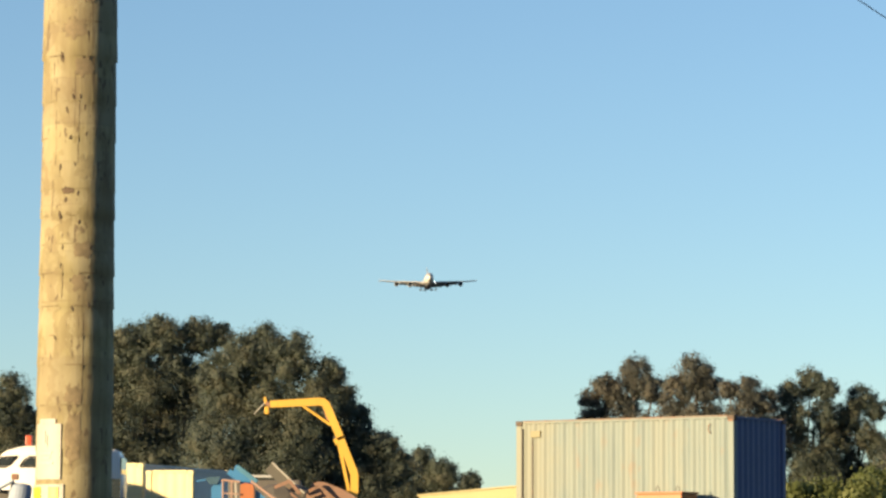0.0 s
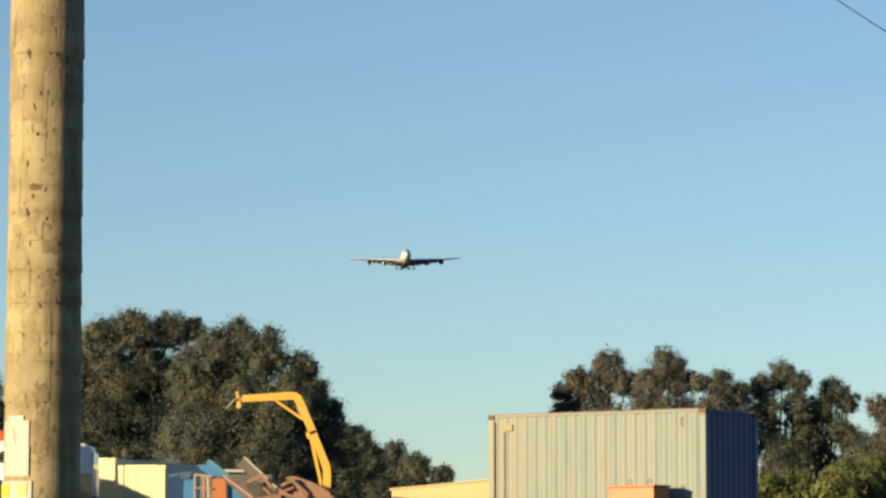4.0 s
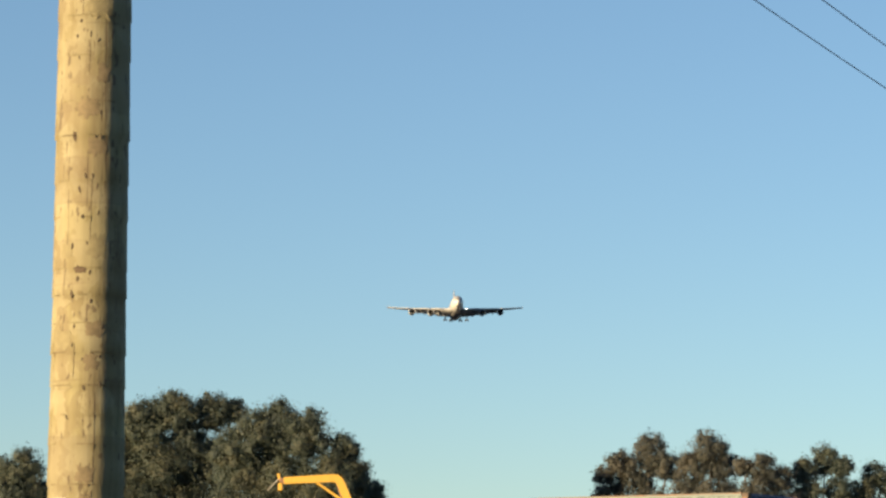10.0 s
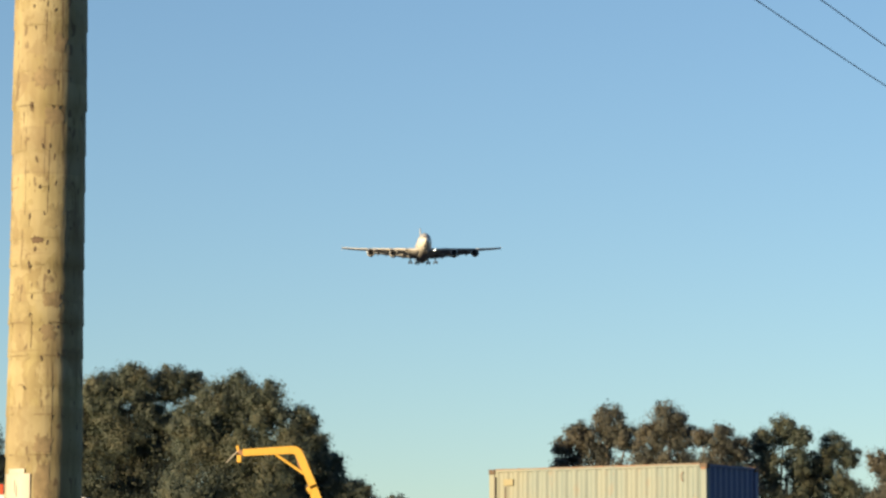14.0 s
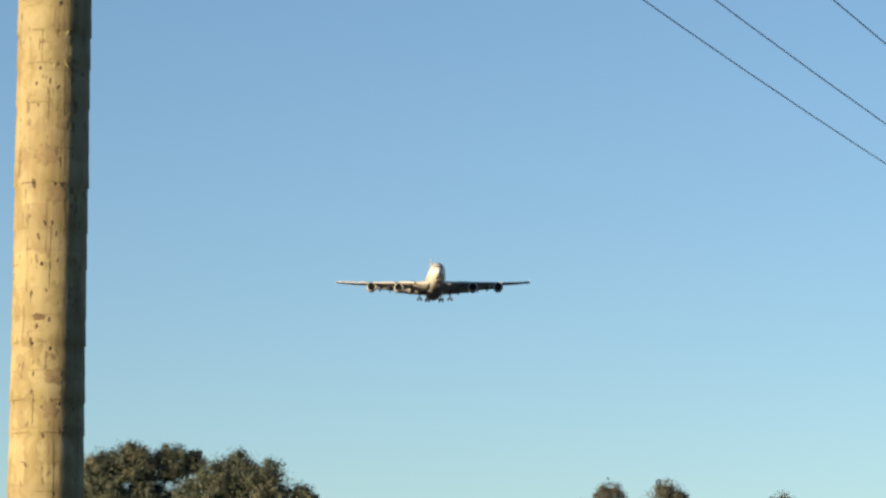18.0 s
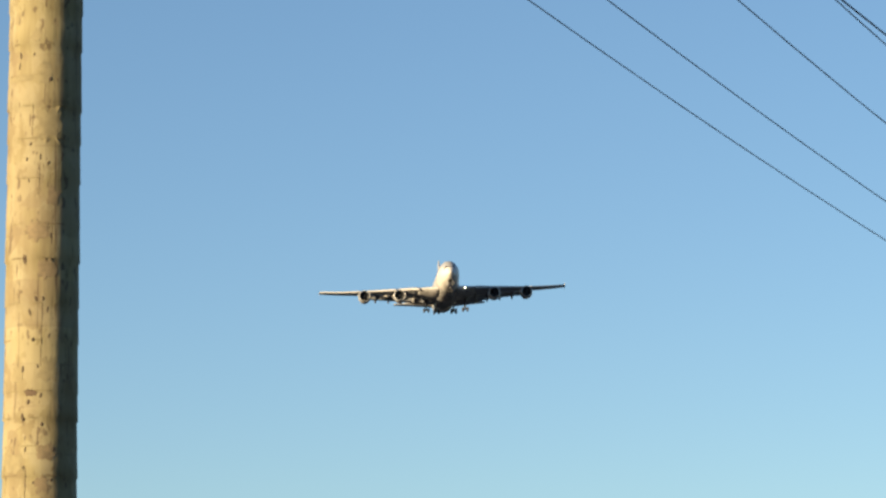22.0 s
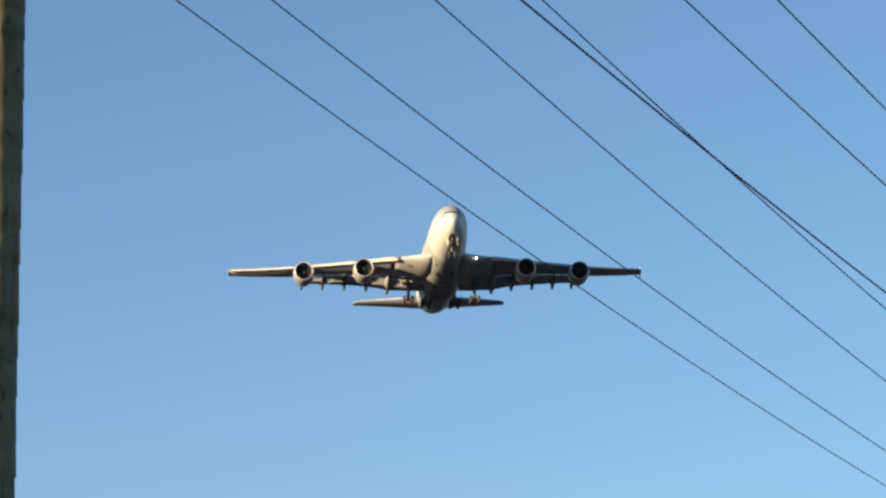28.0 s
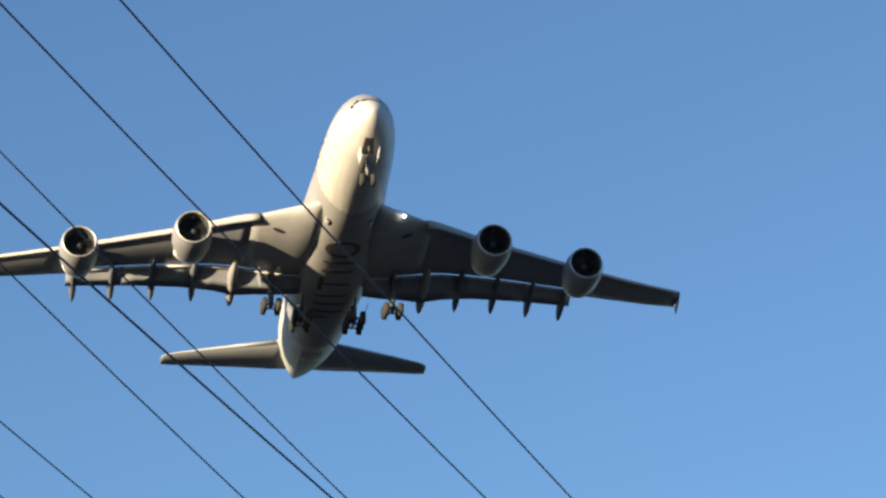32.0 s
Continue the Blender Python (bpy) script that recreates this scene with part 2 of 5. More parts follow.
M = dict(
    pole=mat("weathered_pole_wood", _pole_wood, 0.85),
    timber=mat("painted_crossarm_timber", _plain((0.56, 0.52, 0.43), 0.1, 4, 0.2), 0.7),
    wire=mat("aged_conductor", _plain((0.025, 0.042, 0.085), 0.1), 0.7),
    steel=mat("galvanised_steel", _plain((0.36, 0.37, 0.38), 0.15, 6), 0.45, 0.8),
    oldsteel=mat("tarnished_blue_grey_steel", _plain((0.06, 0.09, 0.16), 0.2, 8), 0.6, 0.3),
    duct=mat("dark_inlet_duct", _plain((0.06, 0.065, 0.075), 0.1, 2), 0.6),
    porcelain=mat("white_porcelain", _plain((0.72, 0.72, 0.70), 0.05), 0.25),
    darkhole=mat("dark_knot", _plain((0.062, 0.046, 0.03), 0.3, 40), 0.9),
    torn=mat("torn_brown_wood", _plain((0.148, 0.117, 0.070), 0.28, 30, 0.4), 0.9),
    scale=mat("grey_brown_wood_scale", _plain((0.178, 0.154, 0.087), 0.22, 26, 0.4), 0.9),
    scar=mat("dark_wood_scar", _plain((0.072, 0.05, 0.032), 0.3, 40), 0.9),
    sign=mat("white_sign_plate", _plain((0.27, 0.265, 0.245), 0.06, 12), 0.6),
    yellowplate=mat("yellow_marker_plate", _plain((0.62, 0.40, 0.03), 0.08, 12), 0.5),
    ink=mat("faded_ink", _plain((0.30, 0.30, 0.28), 0.1), 0.6),
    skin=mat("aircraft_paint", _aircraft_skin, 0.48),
    wing=mat("wing_grey_paint", _plain((0.225, 0.242, 0.275), 0.1, 0.6), 0.5),
    pod=mat("fairing_shaded_grey", _plain((0.115, 0.13, 0.165), 0.1, 0.6), 0.5),
    belly=mat("belly_paint", _plain((0.28, 0.285, 0.29), 0.09, 0.5), 0.45),
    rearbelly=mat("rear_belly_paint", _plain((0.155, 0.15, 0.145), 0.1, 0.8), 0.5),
    root=mat("wing_root_sunlit_grey", _plain((0.30, 0.305, 0.315), 0.09, 0.5), 0.45),
    nacelle=mat("nacelle_paint", _plain((0.245, 0.255, 0.275), 0.08, 0.7), 0.42),
    lip=mat("polished_inlet_lip", _plain((0.60, 0.60, 0.59), 0.04), 0.38, 0.5),
    nozzle=mat("bright_nozzle_metal", _plain((0.78, 0.78, 0.78), 0.04), 0.3, 0.85),
    fan=mat("fan_blades", _plain((0.04, 0.045, 0.055), 0.15, 5), 0.75),
    burgundy=mat("burgundy_paint", _plain((0.16, 0.022, 0.06), 0.08, 0.6), 0.4),
    marking=mat("belly_marking_paint", _plain((0.06, 0.045, 0.05), 0.08), 0.5),
    glass=mat("cockpit_glass", _plain((0.02, 0.022, 0.026), 0.05), 0.08),
    tyre=mat("tyre_rubber", _plain((0.03, 0.03, 0.03), 0.2, 5), 0.85),
    gearmetal=mat("gear_metal", _plain((0.12, 0.12, 0.125), 0.15, 3), 0.45, 0.3),
    lamp=mat("landing_light", lambda n: (n.colour((1, 0.95, 0.8)), n.put((1, 0.93, 0.78), n.b.inputs["Emission Color"]), n.put(30.0, n.b.inputs["Emission Strength"])), 0.3),
    ground=mat("dark_gravel", _ground, 0.95),
    boxpale=mat("pale_container_paint", _faded, 0.65),
    boxblue=mat("blue_container_paint", _rusty((0.036, 0.064, 0.165), 0.76), 0.55),
    railrust=mat("rust_eaten_rail_paint", _rusty((0.145, 0.125, 0.108), 0.5, 3.0), 0.8),
    casting=mat("dark_rusted_casting", _rusty((0.075, 0.055, 0.042), 0.55, 4.0), 0.85),
    rust=mat("rusted_steel", _rusty((0.20, 0.11, 0.07), 0.45, 2.0), 0.85),
    cream=mat("cream_cladding", _plain((0.43, 0.385, 0.215), 0.06, 1.2, 0.1), 0.6),
    ventcream=mat("faded_cream_vent_paint", _plain((0.17, 0.16, 0.10), 0.1, 6), 0.7),
    grey_shade_trim=mat("grey_shaded_wall_and_trim", _plain((0.34, 0.35, 0.36), 0.1, 1.5), 0.5, 0.2),
    craneyellow=mat("crane_yellow_paint", _rusty((0.47, 0.285, 0.045), 0.70), 0.5),
    cyan=mat("cyan_machine_paint", _rusty((0.022, 0.135, 0.30), 0.68), 0.5),
    orange=mat("orange_paint", _rusty((0.31, 0.105, 0.04), 0.70), 0.55),
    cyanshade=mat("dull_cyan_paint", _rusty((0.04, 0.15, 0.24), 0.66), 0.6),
    tealdark=mat("dark_teal_sheet", _rusty((0.025, 0.07, 0.11), 0.7), 0.5),
    pinkpaint=mat("faded_pink_paint", _rusty((0.29, 0.185, 0.15), 0.62), 0.7),
    pinkscrap=mat("salmon_oxide_steel", _rusty((0.19, 0.112, 0.082), 0.6), 0.8),
    greyplate=mat("grey_oxide_plate", _rusty((0.075, 0.072, 0.062), 0.62), 0.75),
    brown=mat("brown_scrap_paint", _rusty((0.26, 0.15, 0.10), 0.55), 0.75),
    darkscrap=mat("dark_scrap_steel", _rusty((0.07, 0.065, 0.06), 0.6), 0.7),
    vanwhite=mat("white_car_paint", _plain((0.60, 0.60, 0.59), 0.05, 1.0), 0.28),
    window=mat("dark_car_glass", _plain((0.012, 0.014, 0.016), 0.05), 0.06),
    black=mat("black_plastic", _plain((0.03, 0.03, 0.032), 0.1), 0.6),
    redlens=mat("red_orange_lens", _plain((0.38, 0.06, 0.025), 0.06), 0.3),
    tarp=mat("blue_grey_tarp", _plain((0.20, 0.25, 0.33), 0.15, 4, 0.3), 0.8),
    bark=mat("gum_bark", _plain((0.11, 0.098, 0.085), 0.25, 2.0, 0.5), 0.9),
    leaf_olive=mat("olive_gum_leaves", _leaves((0.089, 0.121, 0.116), (0.117, 0.149, 0.120), (0.162, 0.167, 0.121)), 0.6),
    leaf_brown=mat("brownish_gum_leaves", _leaves((0.098, 0.117, 0.117), (0.132, 0.140, 0.124), (0.168, 0.160, 0.132)), 0.6),
    leaf_bush=mat("yellow_green_shrub_leaves", _leaves((0.12, 0.16, 0.058), (0.20, 0.235, 0.092), (0.27, 0.295, 0.14)), 0.6),
)


# ---- mesh helpers ----
def part(name, bm, material, parent=None, label="", smooth=False):
    me = bpy.data.meshes.new(name)
    bm.normal_update()
    bm.to_mesh(me)
    bm.free()
    me.materials.append(material)
    if smooth:
        for p in me.polygons:
            p.use_smooth = True
    ob = new(name, me)
    if parent is not None:
        ob.parent = parent
    return tagged(ob, label)


def share(name, mesh, parent, m):
    ob = new(name, mesh)
    ob.parent = parent
    ob.matrix_basis = m
    return ob


def thing(name, m, label, category, group="", kind=""):
    ob = new(name)
    ob.empty_display_size = 0.3
    ob.matrix_world = m
    return tagged(ob, label, category, group, kind)


def boxes(*items, bevel=0.0):
    """One mesh of boxes: each (cx, cy, cz, sx, sy, sz) with an optional turn matrix."""
    bm = bmesh.new()
    for it in items:
        c, s = Vector(it[:3]), it[3:6]
        turn = it[6] if len(it) > 6 else Matrix.Identity(4)
        bmesh.ops.create_cube(bm, size=1, matrix=Matrix.Translation(c) @ turn @ Matrix.Diagonal((*s, 1)))
    if bevel:
        bmesh.ops.bevel(bm, geom=list(bm.edges), offset=bevel, segments=2, affect="EDGES", profile=0.6)
    return bm


def loft(rings, caps=True, closed=True):
    """Skin over rings of the same count of points."""
    bm = bmesh.new()
    vs = [[bm.verts.new(p) for p in r] for r in rings]
    n = len(vs[0])
    for a, b in zip(vs, vs[1:]):
        for i in range(n if closed else n - 1):
            j = (i + 1) % n
            bm.faces.new((a[i], a[j], b[j], b[i]))
    if caps and closed:
        bm.faces.new(vs[0][::-1])
        bm.faces.new(vs[-1])
    bmesh.ops.recalc_face_normals(bm, faces=bm.faces)
    return bm


def ring(c, u, v, ru, rv, n=24, power=1.0):
    out = []
    for k in range(n):
        a = 2 * math.pi * k / n
        ca, sa = math.cos(a), math.sin(a)
        out.append(Vector(c) + Vector(u) * ru * math.copysign(abs(ca) ** power, ca) + Vector(v) * rv * math.copysign(abs(sa) ** power, sa))
    return out


def tube(points, radii, n=10, caps=True):
    pts = [Vector(p) for p in points]
    radii = radii if isinstance(radii, (list, tuple)) else [radii] * len(pts)
    rings = []
    for i, p in enumerate(pts):
        d = (pts[min(i + 1, len(pts) - 1)] - pts[max(i - 1, 0)]).normalized()
        u = d.orthogonal().normalized() if i == 0 else (u - d * u.dot(d)).normalized()
        rings.append(ring(p, u, d.cross(u), radii[i], radii[i], n))
    return loft(rings, caps)


def lathe(profile, n=28, axis="z"):
    """A turned body from (radius, height) pairs."""
    rings = []
    for r, h in profile:
        rings.append([Vector((r * math.cos(2 * math.pi * k / n), r * math.sin(2 * math.pi * k / n), h)) for k in range(n)])
    bm = loft(rings, caps=True)
    if axis == "y":
        bmesh.ops.transform(bm, matrix=Matrix.Rotation(radians(-90), 4, "X"), verts=bm.verts)
    if axis == "x":
        bmesh.ops.transform(bm, matrix=Matrix.Rotation(radians(90), 4, "Y"), verts=bm.verts)
    return bm


def join(*bms):
    out = bmesh.new()
    for b in bms:
        me = bpy.data.meshes.new("tmp")
        b.to_mesh(me)
        b.free()
        out.from_mesh(me)
        bpy.data.meshes.remove(me)
    return out


def shifted(bm, m):
    bmesh.ops.transform(bm, matrix=m, verts=bm.verts)
    return bm


# ---- ground: low where the camera stands, rising to the yard ----
YARD = 2.8


def ground_height(x, y):
    s = min(1.0, max(0.0, (y - 28) / 24))
    return YARD * s * s * (3 - 2 * s)


def build_ground():
    def axis(lo, hi):
        a = [lo, hi]
        v = 2.0
        span = [0.0]
        while span[-1] < 4500:
            span.append(span[-1] + v)
            v *= 1.06 if span[-1] > 120 else 1.0
        return span
    xs = axis(0, 0)
    xs = sorted({-v for v in xs[::2]} | set(xs[::2]))
    ys = axis(0, 0)
    ys = sorted({-v for v in ys[::3]} | set(ys))
    bm = bmesh.new()
    grid = [[bm.verts.new((x, y, ground_height(x, y) + (0.05 * noise.noise(Vector((x * 0.3, y * 0.3, 0))) if abs(x) < 150 and -50 < y < 30 else 0) - (0.02 if y >= 30 else 0))) for x in xs] for y in ys]
    for a, b in zip(grid, grid[1:]):
        for i in range(len(xs) - 1):
            bm.faces.new((a[i], a[i + 1], b[i + 1], b[i]))
    g = part("ground", bm, M["ground"], None, "dark gravel and scrub ground rising to a scrap yard", True)
    tagged(g, category="ground", kind="structure")


build_ground()


# ---- the airliner: x to its right wing, y forward, z up ----
NOSE = 2.7


def section(y, w, top, bot, n=36):
    c, h = (top + bot) / 2, (top - bot) / 2
    return ring((0, y, c), (1, 0, 0), (0, 0, 1), w, h, n, 0.97)


FUSELAGE = [(0.0, 0.06, -1.22, -1.36), (0.25, 0.56, -0.76, -1.82), (0.8, 1.06, -0.2, -2.3), (1.6, 1.52, 0.5, -2.75), (2.6, 1.94, 1.3, -3.18),
            (3.6, 2.28, 2.12, -3.48), (4.8, 2.60, 2.86, -3.72), (6.2, 2.88, 3.38, -3.93), (8, 3.12, 3.78, -4.07), (10.5, 3.32, 4.05, -4.16), (14, 3.48, 4.18, -4.2), (18, 3.57, 4.2, -4.2),
            (22, 3.57, 4.2, -4.2), (36, 3.57, 4.2, -4.2), (48, 3.57, 4.2, -4.15), (52, 3.53, 4.2, -3.85), (56, 3.36, 4.18, -3.2), (60, 2.98, 4.08, -2.3), (64, 2.36, 3.84, -1.25),
            (67, 1.75, 3.5, -0.4), (70, 1.05, 3.0, 0.55), (72, 0.55, 2.55, 1.25), (73.0, 0.25, 2.25, 1.6)]


def fuselage_half(back):
    """Half width, top and bottom of the fuselage at a distance behind the nose."""
    b = back + NOSE
    for p, q in zip(FUSELAGE, FUSELAGE[1:]):
        if p[0] <= b <= q[0]:
            k = (b - p[0]) / (q[0] - p[0])
            return [p[i] + (q[i] - p[i]) * k for i in (1, 2, 3)]
    return FUSELAGE[-1][1:]


def skin_point(back, angle, off=0.0):
    """A point of the fuselage's skin: angle in degrees from straight down, towards the right wing."""
    w, top, bot = fuselage_half(back)
    a = radians(angle)
    return Vector(((w + off) * math.sin(a), -back, (top + bot) / 2 - ((top - bot) / 2 + off) * math.cos(a)))


def skin_patch(b0, b1, a0, a1, thick=0.03, nb=6, na=8):
    """A thin plate that lies on the fuselage's skin."""
    bm = bmesh.new()
    lay = []
    for off in (0.004, thick):
        lay.append([[bm.verts.new(skin_point(b0 + (b1 - b0) * i / nb, a0 + (a1 - a0) * j / na, off)) for j in range(na + 1)] for i in range(nb + 1)])
    lo, hi = lay
    for i in range(nb):
        for j in range(na):
            bm.faces.new((hi[i][j], hi[i][j + 1], hi[i + 1][j + 1], hi[i + 1][j]))
    edge = [(i, 0) for i in range(nb + 1)] + [(nb, j) for j in range(1, na + 1)] + [(i, na) for i in range(nb - 1, -1, -1)] + [(0, j) for j in range(na - 1, 0, -1)]
    for (a, b), (c, d) in zip(edge, edge[1:] + edge[:1]):
        bm.faces.new((lo[a][b], lo[c][d], hi[c][d], hi[a][b]))
    bmesh.ops.recalc_face_normals(bm, faces=bm.faces)
    return bm


# belly fairing: distance behind the origin, half width, bottom, squareness of its lower corners
FAIRING = [(9.0, 3.40, -4.05, 0.97), (12.5, 3.50, -4.14, 0.97), (15.5, 3.63, -4.26, 0.92), (18.5, 3.78, -4.36, 0.84), (22.0, 3.96, -4.46, 0.78), (27.0, 4.14, -4.56, 0.74), (32.0, 4.20, -4.60, 0.72), (37.0, 4.10, -4.55, 0.74),
           (41.0, 3.86, -4.42, 0.80), (45.0, 3.58, -4.24, 0.89), (49.0, 3.40, -4.02, 0.97)]


def fairing_at(back):
    for p, q in zip(FAIRING, FAIRING[1:]):
        if p[0] <= back <= q[0]:
            k = (back - p[0]) / (q[0] - p[0])
            return [p[i] + (q[i] - p[i]) * k for i in (1, 2, 3)]
    return None


def fairing_ring(back, n=64):
    """Square-cornered below the middle line, hidden in the fuselage above it."""
    w, bot, power = fairing_at(back)
    out = []
    for k in range(n):
        a = 2 * math.pi * k / n
        ca, sa = math.cos(a), math.sin(a)
        p = power if sa < 0 else 1.0
        out.append(Vector((w * math.copysign(abs(ca) ** p, ca), -back, (-bot if sa < 0 else 3.6) * math.copysign(abs(sa) ** p, sa))))
    return out


def belly_z(x, back):
    f = fairing_at(back)
    if f is None:
        return -4.2
    w, bot, power = f
    c = min(0.999, abs(x) / w) ** (1 / power)
    return bot * math.sqrt(1 - c * c) ** power


def belly_plate(points, thick=0.025):
    """A flat shape, given as (across, back) corners in order, laid under the belly in short steps."""
    bm = bmesh.new()
    pts = []
    for (x0, b0), (x1, b1) in zip(points, points[1:] + points[:1]):
        for k in range(6):
            pts.append((x0 + (x1 - x0) * k / 6, b0 + (b1 - b0) * k / 6))
    half = len(pts) // 2
    lo = [bm.verts.new((x, -b, belly_z(x, b) - thick)) for x, b in pts]
    hi = [bm.verts.new((x, -b, belly_z(x, b) + 0.05)) for x, b in pts]
    for i in range(len(pts)):
        j = (i + 1) % len(pts)
        bm.faces.new((lo[i], lo[j], hi[j], hi[i]))
    f = bm.faces.new(lo)
    bmesh.ops.triangulate(bm, faces=[f])
    bmesh.ops.recalc_face_normals(bm, faces=bm.faces)
    return bm


# wing: distance out, leading edge behind the origin, chord, height of the chord line, thickness
WING = [(2.4, 14.3, 20.0, -2.7, 2.4), (3.4, 15.4, 19.0, -2.66, 2.5), (4.5, 16.65, 18.1, -2.46, 2.45), (6.2, 18.4, 16.6, -2.1, 2.1), (8.0, 20.2, 15.0, -1.75, 1.75), (10.0, 22.05, 13.5, -1.2, 1.55), (12.0, 23.9, 12.0, -0.88, 1.4), (15.0, 26.6, 10.2, -0.45, 1.15), (20.0, 30.6, 8.4, 0.25, 0.94),
        (25.8, 35.2, 6.7, 1.05, 0.74), (31.0, 39.3, 5.6, 1.85, 0.56), (36.0, 43.3, 4.6, 2.75, 0.4), (39.7, 46.2, 3.8, 3.5, 0.27)]


def wing_at(x):
    for p, q in zip(WING, WING[1:]):
        if p[0] <= x <= q[0]:
            k = (x - p[0]) / (q[0] - p[0])
            return [p[i] + (q[i] - p[i]) * k for i in range(1, 5)]
    return WING[-1][1:] if x > 20 else WING[0][1:]


UPPER = [(0.0, 0.0), (0.012, 0.13), (0.05, 0.27), (0.15, 0.45), (0.32, 0.55), (0.55, 0.47), (0.78, 0.25), (1.0, 0.03)]
LOWER = [(0.78, -0.14), (0.55, -0.34), (0.32, -0.45), (0.15, -0.38), (0.05, -0.24), (0.012, -0.12)]


def foil(x, lead, chord, z, thick, cut=1.0, side=1):
    up = [(a, t) for a, t in UPPER if a <= cut]
    lo = [(a, t) for a, t in LOWER if a <= cut]
    if cut < 1:
        up.append((cut, 0.12))
        lo = [(cut, -0.06)] + lo
        while len(up) < len(UPPER):
            up.insert(-1, ((up[-2][0] + up[-1][0]) / 2, (up[-2][1] + up[-1][1]) / 2))
        while len(lo) < len(LOWER):
            lo.insert(1, ((lo[0][0] + lo[1][0]) / 2, (lo[0][1] + lo[1][1]) / 2))
    pts = up + lo
    return [Vector((side * x, -lead - a * chord, z + t * thick + 0.035 * chord * (0.3 - a))) for a, t in pts]


def build_wing(side, plane):
    word = "right" if side > 0 else "left"
    xs = [9.0, 10, 12, 15, 17.5, 20, 23, 25.2, 26.8]
    inner = loft([foil(x, *wing_at(x), cut=0.80, side=side) for x in xs])
    outer = loft([foil(x, *wing_at(x), side=side) for x in (26.8, 29, 31, 33.5, 36, 38, 39.7)])
    w = part("wing", join(inner, outer), M["wing"], plane, "grey painted wing", True)
    # root section coloured paler than the wing for the sunlight that falls there
    part("wing_root", loft([foil(x, *wing_at(x), cut=0.80, side=side) for x in (2.4, 3.4, 4.5, 5.4, 6.2, 7.2, 8.1, 8.98)]), M["root"], w, "wing root coloured paler for the sunlight on it", True)
    # slats, drooped ahead of the leading edge
    for x0, x1 in ((8.4, 14.5), (15.3, 25.3), (26.2, 39.35)):
        rings = []
        for k in range(7):
            x = x0 + (x1 - x0) * k / 6
            lead, chord, z, th = wing_at(x)
            c, tall = 0.10 * chord + 0.20, 0.042 * chord + 0.10
            zz = z - 0.012 * chord - 0.05
            yy = -lead + 0.04 * chord
            rings.append([Vector((side * x, yy - a * c, zz + tall * t)) for a, t in ((0, 0), (0.03, 0.30), (0.12, 0.58), (0.3, 0.82), (0.65, 1.02), (1.0, 1.08), (0.8, 0.62), (0.52, 0.05), (0.36, -0.42), (0.24, -0.52), (0.11, -0.46), (0.03, -0.28))])
        part("slat", loft(rings), M["root"], w, "pale grey extended slat", True)
    # flaps behind a slot
    for x0, x1 in ((3.2, 13.98), (14.0, 20.98), (21.0, 26.7)):
        rings = []
        for k in range(6):
            x = x0 + (x1 - x0) * k / 5
            lead, chord, z, th = wing_at(x)
            c = 0.19 * chord + 0.75 if x > 9 else 0.19 * 12 + 0.75 - 0.12 * (9 - x)
            y0 = -lead - 0.80 * chord - 0.02
            z0 = z - 0.06 * th - 0.0175 * chord - 0.10
            drop = math.tan(radians(27))
            rings.append([Vector((side * x, y0 - a * c, z0 - drop * a * c * (0.55 + 0.45 * a) + t * 0.42 * (0.4 + th / 2.5))) for a, t in ((0, 0), (0.06, 0.4), (0.25, 0.62), (0.6, 0.45), (1.0, 0.03), (0.6, -0.2), (0.25, -0.38), (0.06, -0.28))])
        flap = part("flap", loft(rings), M["wing"], w, "lowered flap", True)
        # pale rounded strip at the flap's nose, the slot's bright line put into colour
        rings = []
        for k in range(6):
            x = x0 + 0.15 + (x1 - x0 - 0.3) * k / 5
            lead, chord, z, th = wing_at(x)
            y0 = -lead - 0.80 * chord + 0.05
            z0 = z - 0.06 * th - 0.0175 * chord - 0.30
            rings.append(ring((side * x, y0, z0), (0, 1, 0), (0, 0, 1), 0.16, 0.13, 10))
        part("flap_nose", loft(rings), M["skin"], flap, "pale strip for the bright lit slot line", True)
    # flap track fairings
    for x in (9.9, 13.8, 17.9, 22.0, 25.9):
        lead, chord, z, th = wing_at(x)
        y0 = -lead - 0.60 * chord
        ln = 0.40 * chord + 3.6
        rings = []
        for k in range(13):
            a = k / 12
            r = (0.74 if x < 10 else 0.56) * min(1.0, (a * 2.6 + 0.02)) ** 0.7 * (1.0 if a < 0.68 else math.sqrt(max(0.0, 1 - ((a - 0.68) / 0.325) ** 1.6)))
            zc = z - 0.38 * th - 0.22 - 2.75 * max(0, a - 0.42) ** 1.45
            rings.append(ring((side * x, y0 - a * ln, zc), (1, 0, 0), (0, 0, 1), max(r * 0.72, 0.02), max(r * 1.15, 0.03), 14))
        # shade under the wing as darker grey, sunlit inner pair as paler grey
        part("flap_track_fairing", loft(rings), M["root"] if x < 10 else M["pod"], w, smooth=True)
    # wing tip fence
    lead, chord, z, th = wing_at(39.7)
    rings = [[Vector((side * (39.75 + dx), -lead - 0.3 - sweep - a * c, z + h)) for a, dx in ((0, 0.05), (0.5, 0.1), (1, 0.05), (0.5, 0.0))] for h, sweep, c in ((-1.15, 2.1, 1.0), (0, 0.2, 3.3), (1.2, 2.1, 1.0))]
    part("wing_tip_fence", loft(rings), M["belly"], w)
    return w


